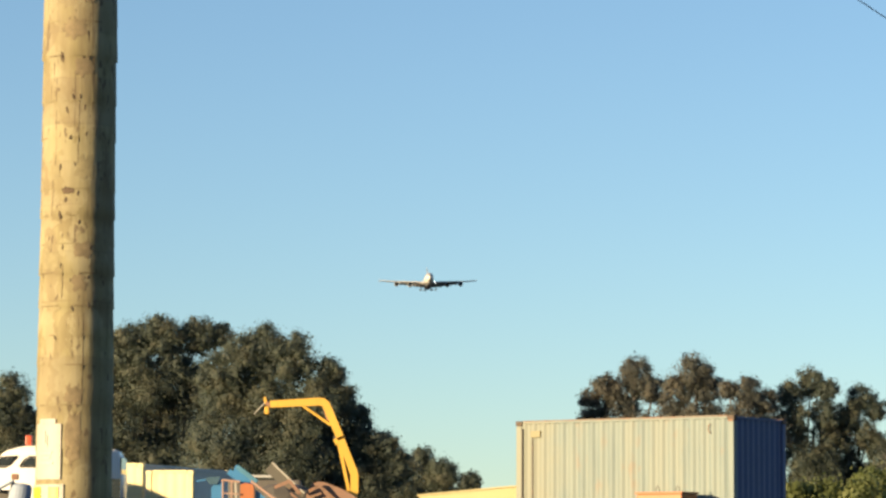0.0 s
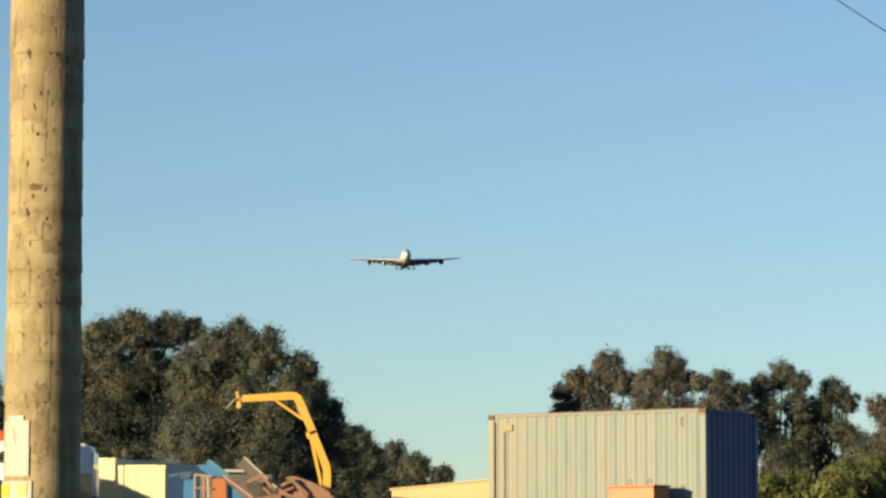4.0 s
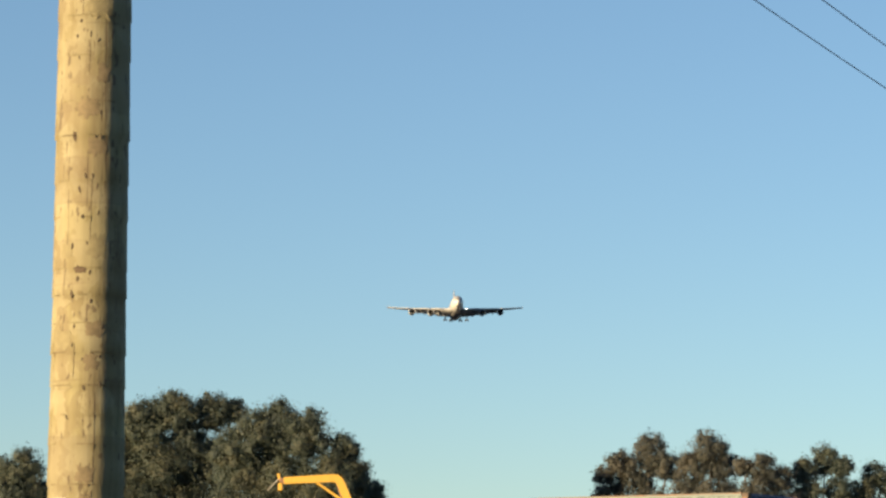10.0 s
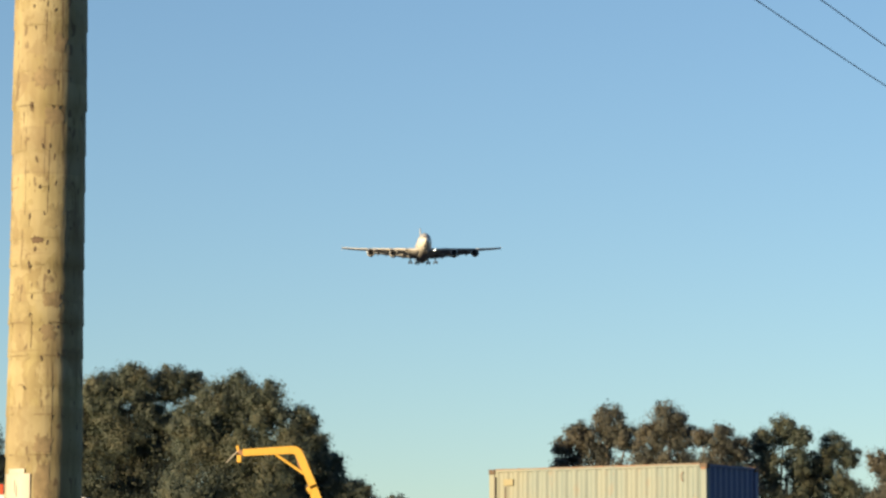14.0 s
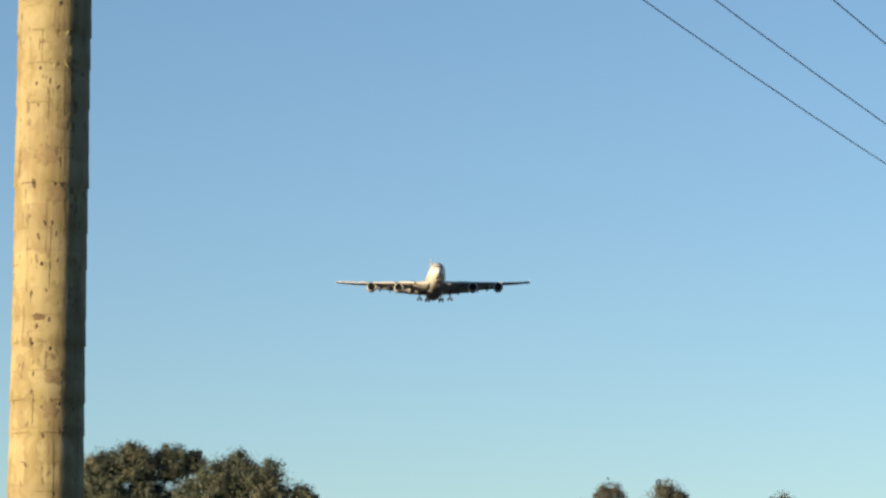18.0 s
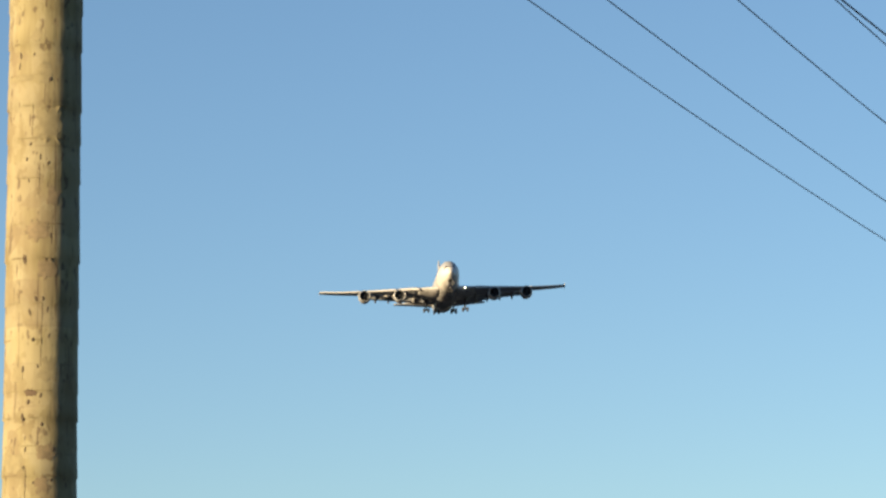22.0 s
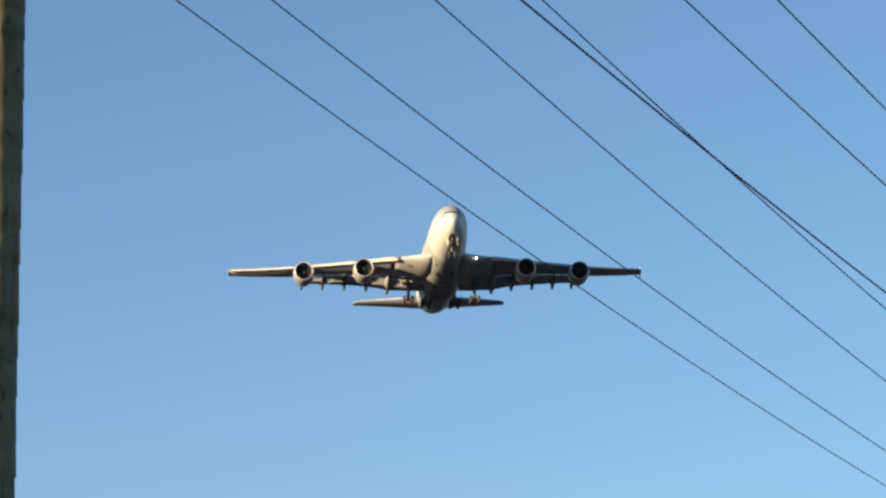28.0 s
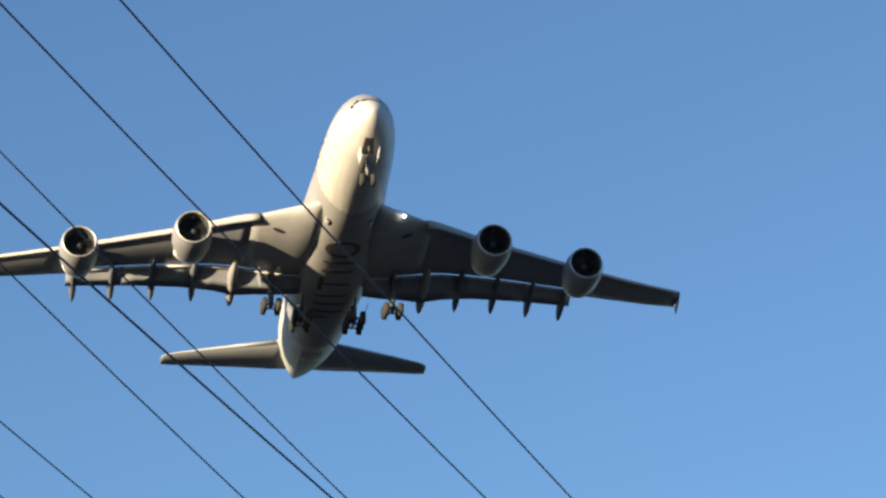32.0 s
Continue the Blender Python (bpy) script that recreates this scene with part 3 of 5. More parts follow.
def build_nacelle(x, back, z, plane):
    """Nacelle, polished lip, fan with blades and spinner, core and tail cone, pylon."""
    n = 40

    def rr(r, y):
        return [Vector((x + r * math.cos(2 * math.pi * k / n), -back + y, z + r * math.sin(2 * math.pi * k / n))) for k in range(n)]
    shell = loft([rr(1.73, -0.2), rr(1.87, -0.7), rr(1.95, -1.5), rr(1.96, -2.4), rr(1.90, -3.6), rr(1.70, -4.8), rr(1.50, -5.6), rr(1.46, -5.6), rr(1.44, -4.8), rr(1.42, -3.2)], caps=False)
    e = part("engine", shell, M["nacelle"], plane, "grey turbofan engine under the wing", True)
    lip = loft([rr(1.732, -0.195), rr(1.71, -0.07), rr(1.66, 0.0), rr(1.61, -0.02), rr(1.575, -0.1), rr(1.559, -0.26)], caps=False)
    part("inlet_lip", lip, M["lip"], e, "bright metal inlet lip", True)
    part("inlet_duct", loft([rr(1.44, -1.7), rr(1.50, -1.3), rr(1.559, -0.27)], caps=False), M["duct"], e, "dark inlet duct", True)
    blade = bmesh.new()
    rows = [[blade.verts.new((r, y + o, w)) for y, w in ((-1.22, lead), (-1.36, (lead + trail) / 2 + 0.02), (-1.5, trail))] for o in (0.0, -0.02) for r, lead, trail in ((0.40, 0.05, -0.04), (0.95, 0.09, -0.09), (1.41, 0.11, -0.13))]
    for k in (0, 1):
        for q in (0, 1):
            blade.faces.new((rows[k][q], rows[k][q + 1], rows[k + 1][q + 1], rows[k + 1][q]))
            blade.faces.new((rows[k + 3][q], rows[k + 4][q], rows[k + 4][q + 1], rows[k + 3][q + 1]))
    first = part("fan_blade", blade, M["fan"], e)
    for k in range(24):
        m = Matrix.Translation((x, -back, z)) @ Matrix.Rotation(-2 * math.pi * k / 24, 4, "Y")
        if k:
            share("fan_blade", first.data, e, m)
        else:
            first.matrix_basis = m
    part("fan_disc", loft([rr(1.43, -1.56), rr(1.43, -1.6), rr(0.05, -1.62)], caps=True), M["fan"], e, "dark disc behind the fan")
    part("spinner", loft([rr(0.02, -0.95), rr(0.12, -1.02), rr(0.24, -1.12), rr(0.36, -1.25), rr(0.39, -1.5)]), M["fan"], e, "", True)
    part("core_nozzle", loft([rr(1.18, -4.6), rr(1.12, -5.6), rr(0.86, -6.6), rr(0.80, -6.6), rr(0.45, -6.7), rr(0.30, -7.3), rr(0.03, -7.8)]), M["gearmetal"], e, "metal core nozzle", True)
    part("nozzle_ring", loft([rr(1.63, -5.14), rr(1.655, -5.15), rr(1.60, -5.4), rr(1.535, -5.68), rr(1.45, -5.69), rr(1.44, -5.5)], caps=False), M["nozzle"], e, "bright nozzle ring", True)
    # pylon
    lead, chord, wz, th = wing_at(abs(x))
    rings = []
    for k in range(9):
        a = k / 8
        y = -back - 0.9 - a * (lead + 0.5 * chord - back - 0.9)
        top = z + 1.9 + (wz - 0.25 * th - z - 1.9) * min(1, a * 1.5)
        bot = z + 1.55 + (wz - 0.55 * th - z - 1.55) * max(0, a - 0.15) / 0.85
        bot = min(bot, top - 0.15)
        wd = 0.34 * math.sin(math.pi * min(0.97, 0.12 + a * 0.85)) + 0.05
        rings.append(ring((x, y, (top + bot) / 2), (1, 0, 0), (0, 0, 1), wd, (top - bot) / 2 + 0.1, 12))
    part("pylon", loft(rings), M["nacelle"], e, "", True)
    return e


def wheel_mesh(r, w):
    return lathe([(r * 0.5, -w / 2), (r * 0.86, -w / 2), (r, -w * 0.3), (r, w * 0.3), (r * 0.86, w / 2), (r * 0.5, w / 2)], 20, "x")


def build_gear(name, x, back, top, axle, rows, plane, label):
    """A bogie of pairs of wheels on a strut; rows: fore and aft places of the axles."""
    bm = tube([(x, -back, top), (x, -back, axle + 0.15)], [0.34, 0.27], 14)
    g = part(name, join(bm, tube([(x, -back + 2.2, top + 0.1), (x, -back, axle + 1.3)], 0.12, 8), tube([(x, -back - rows[0] - 0.1, axle - 0.12), (x, -back - rows[-1] + 0.1, axle + 0.16)], 0.2, 8)), M["gearmetal"], plane, label, True)
    me = None
    for i, d in enumerate(rows):
        k = axle - 0.12 + 0.28 * i / max(1, len(rows) - 1)
        part("axle", tube([(x - 0.75, -back - d, k), (x + 0.75, -back - d, k)], 0.1, 8), M["gearmetal"], g)
        for s in (-1, 1):
            if me is None:
                w = part("wheel", wheel_mesh(0.7, 0.52), M["tyre"], g, "black tyre", True)
                me = w.data
                w.matrix_basis = pose(x + s * 0.72, -back - d, k)
            else:
                tagged(share("wheel", me, g, pose(x + s * 0.72, -back - d, k)), "black tyre")
    part("gear_door", boxes((x + math.copysign(1.15, x), -back + 0.1, top - 0.75, 0.06, 2.6, 1.3, Matrix.Rotation(radians(math.copysign(18, x)), 4, "Y")), bevel=0.03), M["wing"], g)
    return g


TAIL = ((0.9, 57.6, 8.8, 1.35, 1.35), (3.0, 59.7, 7.6, 1.6, 1.15), (7, 62.7, 6.0, 2.2, 0.9), (11, 65.8, 4.4, 2.8, 0.62), (14.0, 68.1, 3.2, 3.2, 0.4), (14.6, 68.7, 2.75, 3.28, 0.34), (14.95, 69.2, 2.3, 3.32, 0.28), (15.1, 69.8, 1.75, 3.34, 0.2))


def build_airliner():
    plane = thing("airliner", Matrix.Identity(4), "white four-engined double-deck airliner on approach with wheels down", "airplane")
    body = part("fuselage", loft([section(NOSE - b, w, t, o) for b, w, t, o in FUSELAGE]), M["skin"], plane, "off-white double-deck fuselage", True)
    # belly fairing
    rings = [fairing_ring(9.0 + 40.0 * k / 24) for k in range(25)]
    part("belly_fairing", loft(rings), M["belly"], plane, "pale grey belly fairing", True)
    # cockpit windows
    for a0, a1 in ((118, 130), (133, 151), (154, 178), (182, 206), (209, 227), (230, 242)):
        front = 150 < (a0 + a1) / 2 < 210
        part("cockpit_window", skin_patch(-0.75 if front else -0.45, -0.2 if front else 0.25, a0, a1, 0.02, 3, 4), M["glass"], body, "dark cockpit pane")
    # cabin windows and painted name bars along both sides
    win = None
    for side in (1, -1):
        for ang, b0, b1 in ((98, 6.5, 58), (124, 9, 52)):
            b = b0
            while b < b1:
                q = skin_point(b, side * ang, 0.012)
                if win is None:
                    win = part("cabin_window", boxes((0, 0, 0, 0.03, 0.26, 0.36), bevel=0.012), M["glass"], body)
                    win.matrix_basis = pose(*q)
                else:
                    share("cabin_window", win.data, body, pose(*q))
                b += 1.6
        for b0 in (8.5, 11.3, 14.0, 16.6, 19.2):
            part("name_bar", skin_patch(b0, b0 + 1.5, side * 102, side * 122, 0.025, 3, 6), M["burgundy"], body, "plain burgundy bar")
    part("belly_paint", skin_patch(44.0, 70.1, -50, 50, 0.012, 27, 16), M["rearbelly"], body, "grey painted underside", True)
    # marks under the belly: plain bars where the lettering stands
    def bar(x0, x1, b0, b1):
        return belly_plate([(x0, b0), (x1, b0), (x1, b1), (x0, b1)])
    def ring_mark(b0, b1, hw, st):
        bm = bmesh.new()
        n, mid, hb = 40, (b0 + b1) / 2, (b1 - b0) / 2
        loops = []
        for up in (0.05, -0.025):
            for k in (0.0, st):
                loops.append([bm.verts.new((x, -b, belly_z(x, b) + up)) for x, b in ((math.cos(2 * math.pi * i / n) * (hw - k), mid + math.sin(2 * math.pi * i / n) * (hb - k)) for i in range(n))])
        for p, q in ((0, 2), (2, 3), (3, 1)):
            for i in range(n):
                j = (i + 1) % n
                bm.faces.new((loops[p][i], loops[p][j], loops[q][j], loops[q][i]))
        bmesh.ops.recalc_face_normals(bm, faces=bm.faces)
        return bm
    for b0, form in ((19.8, "ring"), (24.0, "pair"), (28.3, "tee"), (32.0, "pair"), (36.2, "bar")):
        ln, st = 3.3, 0.45
        if form == "ring":
            bm = ring_mark(b0, b0 + 3.6, 1.75, 0.5)
        elif form == "pair":
            bm = join(bar(-1.6, 1.6, b0 + 0.4, b0 + 0.4 + st), bar(-1.6, 1.6, b0 + ln - 0.4 - st, b0 + ln - 0.4))
        elif form == "bar":
            bm = join(bar(-1.6, 1.6, b0 + 0.3, b0 + 0.3 + st), bar(-0.2, 1.6, b0 + 1.9, b0 + 1.9 + st))
        else:
            bm = join(bar(1.1, 1.6, b0, b0 + ln - 0.3), bar(-1.6, 1.1, b0 + 1.25, b0 + 1.25 + st))
        part("belly_mark", bm, M["marking"], body, "plain dark belly marking")
    # tail
    rings = [[Vector((t * w, -lead - a * c, z)) for a, t in ((0, 0), (0.08, 0.6), (0.3, 1), (0.65, 0.7), (1, 0.04), (0.65, -0.7), (0.3, -1), (0.08, -0.6))] for z, lead, c, w in ((2.6, 47.5, 20.5, 0.75), (4.6, 51.5, 15.8, 0.62), (10, 56.6, 11.7, 0.48), (14, 60.6, 8.5, 0.36), (16.2, 62.6, 6.6, 0.24))]
    part("fin", loft(rings), M["skin"], plane, "grey tail fin", True)
    for side in (1, -1):
        rings = [foil(x, lead, c, z, th, side=side) for x, lead, c, z, th in TAIL]
        tp = part("tailplane", loft(rings), M["wing"], plane, "grey tailplane", True)
        part("leading_edge", loft([ring((side * x, -lead - 0.16 * th - 0.02, z + 0.0105 * c - 0.05 * th), (0, 1, 0), (0, 0, 1), 0.20 * th + 0.06, 0.21 * th, 14) for x, lead, c, z, th in TAIL[1:-1]]), M["skin"], tp, "pale metal leading edge", True)
    for side in (1, -1):
        build_wing(side, plane)
        build_nacelle(side * 14.92, 19.45, -3.58, plane)
        build_nacelle(side * 25.75, 27.82, -1.83, plane)
        build_gear("wing_gear", side * 6.2, 31.6, -2.6, -6.5, (-0.85, 0.85), plane, "four-wheel wing gear")
        build_gear("body_gear", side * 2.75, 35.8, -4.3, -6.15, (-1.7, 0, 1.7), plane, "six-wheel body gear")
        # air scoop at the fairing's front and a hatch in the wing root
        q = Vector((side * 2.1, -16.6, belly_z(2.1, 16.6)))
        scoop = part("air_scoop", boxes((*q, 0.5, 1.0, 0.30, Matrix.Rotation(radians(-side * 32), 4, "Y")), bevel=0.08), M["skin"], body, "small pale air scoop", True)
        part("opening", boxes((q.x, q.y + 0.49, q.z - 0.02, 0.40, 0.06, 0.22, Matrix.Rotation(radians(-side * 32), 4, "Y")), bevel=0.02), M["black"], scoop, "dark scoop opening")
        lead, chord, z, th = wing_at(6.4)
        part("root_hatch", shifted(lathe([(0.0, -0.04), (0.42, -0.03), (0.5, 0.0), (0.42, 0.03), (0.0, 0.04)], 18), Matrix.Translation((side * 6.4, -lead - 0.16 * chord, z - 0.39 * th + 0.005 * chord - 0.01)) @ Matrix.Rotation(radians(-side * 20), 4, "Y") @ Matrix.Diagonal((1.3, 0.8, 1, 1))), M["black"], plane, "dark oval hatch")
    part("landing_light", shifted(lathe([(0.02, 0.0), (0.08, 0.015), (0.095, 0.06), (0.07, 0.09)], 16, "y"), Matrix.Translation((-5.6, -17.5, -2.42))), M["lamp"], plane, "bright landing light")
    # nose gear
    g = part("nose_gear", join(tube([(0, -1.9, -3.6), (0, -1.6, -6.3)], [0.2, 0.15], 12), tube([(0, -0.3, -3.5), (0, -1.7, -5.3)], 0.09, 8), tube([(-0.6, -1.6, -6.35), (0.6, -1.6, -6.35)], 0.09, 8)), M["gearmetal"], plane, "twin-wheel nose gear", True)
    for s in (-1, 1):
        w = part("wheel", wheel_mesh(0.62, 0.42), M["tyre"], g, "black tyre", True)
        w.matrix_basis = pose(s * 0.5, -1.6, -6.35)
        part("gear_door", boxes((s * 0.85, -0.5, -4.35, 0.05, 2.0, 1.15, Matrix.Rotation(radians(s * 7), 4, "Y")), bevel=0.02), M["skin"], g, "white gear door")
    part("taxi_light", shifted(lathe([(0.02, 0.0), (0.045, 0.02), (0.05, 0.06), (0.04, 0.08)], 12, "y"), Matrix.Translation((0, -1.35, -4.7))), M["lamp"], g, "bright nose light")
    part("gear_bay", skin_patch(-0.5, 1.7, -14, 14, 0.03), M["black"], g)
    return plane


airliner = build_airliner()


def airliner_pose(t):
    """The straight approach path, three degrees down."""
    s = t - 32
    d = 70.462 * s - 0.0287 * s * s
    a, g = 0.014763, radians(3)
    place = Vector((23.065, 275.476, 121.9)) + Vector((math.sin(a) * math.cos(g), -math.cos(a) * math.cos(g), -math.sin(g))) * d
    ease = min(1.0, max(0.0, (30.5 - t) / 4.5))       # the nose comes up a little towards the end
    hd, p, b = a + 0.020547, 0.061382 - 0.0135 * ease * ease * (3 - 2 * ease), 0.007728 + 0.026 * math.exp(-((t - 22.25) / 0.95) ** 2)
    f = Vector((math.sin(hd) * math.cos(p), -math.cos(hd) * math.cos(p), math.sin(p)))
    r = Vector((-math.cos(hd), -math.sin(hd), 0))
    u = r.cross(f)
    r, u = math.cos(b) * r - math.sin(b) * u, math.cos(b) * u + math.sin(b) * r
    m = Matrix((r, f, u)).transposed().to_4x4()
    m.translation = place
    return m

# ---- the power line ----
LINE = radians(26.850)                      # bearing of the line, to the right of +y
ALONG = Vector((math.sin(LINE), math.cos(LINE), 0))
ACROSS = Vector((math.cos(LINE), -math.sin(LINE), 0))
POLE = Vector((-1.52, 13.2, 0))
SPAN = 52.0
# out from the pole, height, slope, sag, radius
WIRES = [(-0.892, 7.117, -0.1150, 0.00213, 0.0042),
         (-0.361, 7.088, -0.1195, 0.00222, 0.0042),
         (0.498, 7.107, -0.1420, 0.00303, 0.0042),
         (0.051, 7.759, -0.0868, 0.00152, 0.0070),
         (0.962, 7.124, -0.1254, 0.00223, 0.0042),
         (-0.431, 9.378, -0.1031, 0.00147, 0.0062),
         (0.226, 9.370, -0.1080, 0.00148, 0.0062)]


def build_pole(m, label):
    pole = thing("utility_pole", m, label, "utility pole", "poles of the power line")
    # shaft in drawn bands, each a little thicker at its foot
    rnd = random.Random(7)
    edges = [-0.6]
    while edges[-1] < 2.2:
        edges.append(edges[-1] + rnd.uniform(0.10, 0.24))
    edges += [2.45, 2.57, 2.69, 2.825, 2.944, 3.06, 3.171, 3.382, 3.532, 3.719, 3.863, 4.054, 4.22, 4.358, 4.49, 4.62]
    while edges[-1] < 10.4:
        edges.append(edges[-1] + rnd.uniform(0.10, 0.24))
    levels, radii = [], []
    for z0, z1 in zip(edges, edges[1:]):
        grow = rnd.uniform(-0.0018, 0.0018)
        for k, dr in ((0.0, 0.0024), (0.5, 0.0006), (0.97, -0.0012)):
            levels.append(z0 + (z1 - z0) * k)
            radii.append(0.1545 - 0.0006 * max(0, levels[-1]) + dr + grow)

    def on_shaft(a, zz, proud=0.0):
        """A point on the shaft's uneven surface; a in degrees from +x."""
        c, q = math.cos(radians(a)), math.sin(radians(a))
        r = float(np.interp(zz, levels, radii)) + 0.0028 * noise.noise(Vector((c * 2.2, q * 2.2, zz * 1.1))) + proud
        return Vector((r * c, r * q, zz))
    shaft = part("shaft", loft([[on_shaft(9.0 * i, zz) for i in range(40)] for zz in levels]), M["pole"], pole, "weathered timber shaft", True)

    def flake(name, a0, a1, z0, z1, material, rag=0.22, proud=0.0012):
        # ragged thin scale of wood that hugs the shaft
        seed = rnd.uniform(0, 90)
        bm = bmesh.new()
        wide, n = 0.155 * radians(a1 - a0) / (z1 - z0), 36
        hub = bm.verts.new(on_shaft((a0 + a1) / 2, (z0 + z1) / 2, proud))
        rows = []
        for f, up in ((0.34, proud), (0.68, proud), (1.0, proud * 0.8), (1.02, -0.003)):
            row = []
            for i in range(n):
                t = 2 * math.pi * i / n
                c, q = math.cos(t), math.sin(t)
                k = 1 / (abs(c) ** 3.2 + abs(q) ** 3.2) ** (1 / 3.2)
                k *= 1 + rag * (noise.noise(Vector((c * 1.4 + seed, q * 1.4, 0))) + 1.3 * noise.noise(Vector((c * 3 + seed, q * 3, 7))) + 1.1 * noise.noise(Vector((c * 8, q * 8 + seed, 3))))
                row.append(bm.verts.new(on_shaft((a0 + a1) / 2 + (a1 - a0) / 2 * c * k * f, (z0 + z1) / 2 + (z1 - z0) / 2 * q * k * f, up)))
            rows.append(row)
        for i in range(n):
            bm.faces.new((hub, rows[0][i], rows[0][(i + 1) % n]))
            for lo, hi in zip(rows, rows[1:]):
                bm.faces.new((lo[i], hi[i], hi[(i + 1) % n], lo[(i + 1) % n]))
        return part(name, bm, material, shaft)
    # torn brown patches of the outer wood
    for a0, a1, z0, z1 in ((249, 286, 3.792, 3.872), (267, 298, 3.636, 3.715), (282, 301, 3.94, 4.01), (272, 300, 2.892, 2.95),
                           (270, 292, 2.757, 2.822), (262, 286, 2.285, 2.36), (262, 288, 2.06, 2.232)):
        flake("torn_patch", a0, a1, z0, z1, M["torn"], 0.34)
    # greyer, paler and faintly brown scales
    for a0, a1, z0, z1 in ((262, 302, 4.205, 4.355), (226, 248, 3.205, 3.27), (218, 248, 2.842, 2.918), (224, 250, 2.668, 2.704),
                           (210, 262, 4.462, 4.49), (266, 288, 4.45, 4.54), (274, 300, 3.208, 3.313), (254, 270, 4.63, 4.68)):
        flake("wood_scale", a0, a1, z0, z1, M["scale"], 0.30, 0.0008)
    flake("scar", 252, 270, 3.148, 3.173, M["scar"], 0.4)
    flake("scar", 245, 251, 3.70, 3.735, M["scar"], 0.5)
    # faint shadows under the bands, laid on as dark flakes, broken along their way
    for zz in edges:
        if 1.5 < zz < 4.7:
            a = rnd.uniform(203, 240)
            while a < 305:
                b = a + rnd.uniform(8, 34)
                flake("band_edge", a, b, zz - 0.0026, zz + 0.0018, M["scale"] if rnd.random() < 0.6 else M["torn"], 0.45, 0.0007)
                a = b + rnd.uniform(12, 48)
    # drying checks
    for a, b, z0, z1 in ((275.6, 277.6, 3.275, 3.548), (269.3, 270.6, 3.98, 4.10), (253.8, 255.3, 2.722, 2.862), (257.4, 258.2, 4.224, 4.367), (287, 288, 2.30, 2.66)):
        for k in range(3):
            u, v = k / 3, (k + 0.9) / 3
            flake("drying_check", a + (b - a) * u - 0.5, a + (b - a) * u + 0.45, z0 + (z1 - z0) * u, z0 + (z1 - z0) * v, M["scar"], 0.5, 0.0008)
    # knots where branches stood
    for a, zz in ((235, 4.573), (259.5, 4.574), (233.3, 4.526), (283.5, 4.465), (254.7, 4.194), (281.3, 4.21), (248.8, 4.131), (270.9, 4.138),
                  (282.9, 4.113), (252.5, 4.04), (288.8, 3.81), (249, 3.70), (267.2, 3.548), (278.2, 3.548), (257.3, 3.492), (285.2, 3.504),
                  (287.8, 3.395), (263.5, 3.38), (271.2, 3.271), (247.5, 3.258), (276.3, 3.15), (257, 3.123), (248.5, 3.061), (279, 3.032),
                  (253.4, 2.929), (297.8, 2.928), (251.4, 2.853), (294.4, 2.806), (266.7, 2.793), (295.3, 2.691), (270.2, 2.678), (244, 2.558)):
        h, w = rnd.uniform(0.008, 0.017), rnd.uniform(0.0035, 0.0065)
        bm = bmesh.new()
        bmesh.ops.create_icosphere(bm, subdivisions=2, radius=1, matrix=Matrix.Translation(on_shaft(a, zz)) @ Matrix.Rotation(radians(a), 4, "Z") @ Matrix.Rotation(rnd.uniform(-0.4, 0.4), 4, "X") @ Matrix.Diagonal((0.002, w, h, 1)))
        for v in bm.verts:
            v.co += Vector((noise.noise(v.co * 60), noise.noise(v.co * 60 + Vector((5, 0, 0))), noise.noise(v.co * 60 + Vector((0, 5, 0))))) * 0.0022
        part("knot", bm, M["darkhole"], shaft, "", True)
    # low crossarm with four pin insulators, seen from underneath
    turn = Matrix.Rotation(-LINE, 4, "Z")
    arm = part("crossarm", boxes((0, 0, 6.991, 2.10, 0.08, 0.078), bevel=0.004), M["timber"], pole, "cream painted timber crossarm")
    arm.matrix_basis = turn
    for x, zw in ((-0.892, 7.117), (-0.361, 7.088), (0.498, 7.107), (0.962, 7.124)):
        part("insulator", shifted(lathe([(0.010, 0.012), (0.034, 0.012), (0.038, 0.02), (0.034, 0.038), (0.026, 0.054), (0.015, 0.066), (0.013, 0.072), (0.0, 0.073)], 20), Matrix.Translation((x, 0, zw - 0.094)) ), M["porcelain"], arm, "white porcelain insulator", True)
        part("cap", lathe([(0.0, -0.024), (0.018, -0.022), (0.022, -0.008), (0.014, 0.01), (0.016, 0.02), (0.0, 0.022)], 9), M["oldsteel"], arm, "wire clamp cap", True).matrix_basis = pose(x, 0, zw)
        part("pin", tube([(x, 0, 6.90), (x, 0, zw - 0.08)], 0.006, 8), M["steel"], arm)
        part("nut", lathe([(0.0, 0), (0.018, 0.0), (0.02, 0.016), (0.016, 0.028), (0.0, 0.028)], 8), M["porcelain"], arm).matrix_basis = pose(x, 0, 6.926)
    # tie straps hanging from the outer wire
    b = part("tie_strap", tube([(0.962, 0.17, 7.102), (0.964, 0.18, 7.05), (0.962, 0.185, 6.995)], [0.005, 0.009, 0.007], 8), M["oldsteel"], arm, "grey tie strap", True)
    part("tie_strap", tube([(0.962, 0.24, 7.092), (0.962, 0.22, 7.05), (0.962, 0.187, 6.995)], 0.0045, 6), M["oldsteel"], arm)
    part("tie_strap", tube([(0.962, 0.31, 7.083), (0.962, 0.25, 7.062), (0.962, 0.19, 7.0)], 0.0035, 6), M["oldsteel"], arm)
    part("wire_clamp", boxes((0.962, 0.315, 7.08, 0.017, 0.026, 0.019), (0.962, 0.24, 7.092, 0.012, 0.022, 0.013), bevel=0.004), M["oldsteel"], arm)
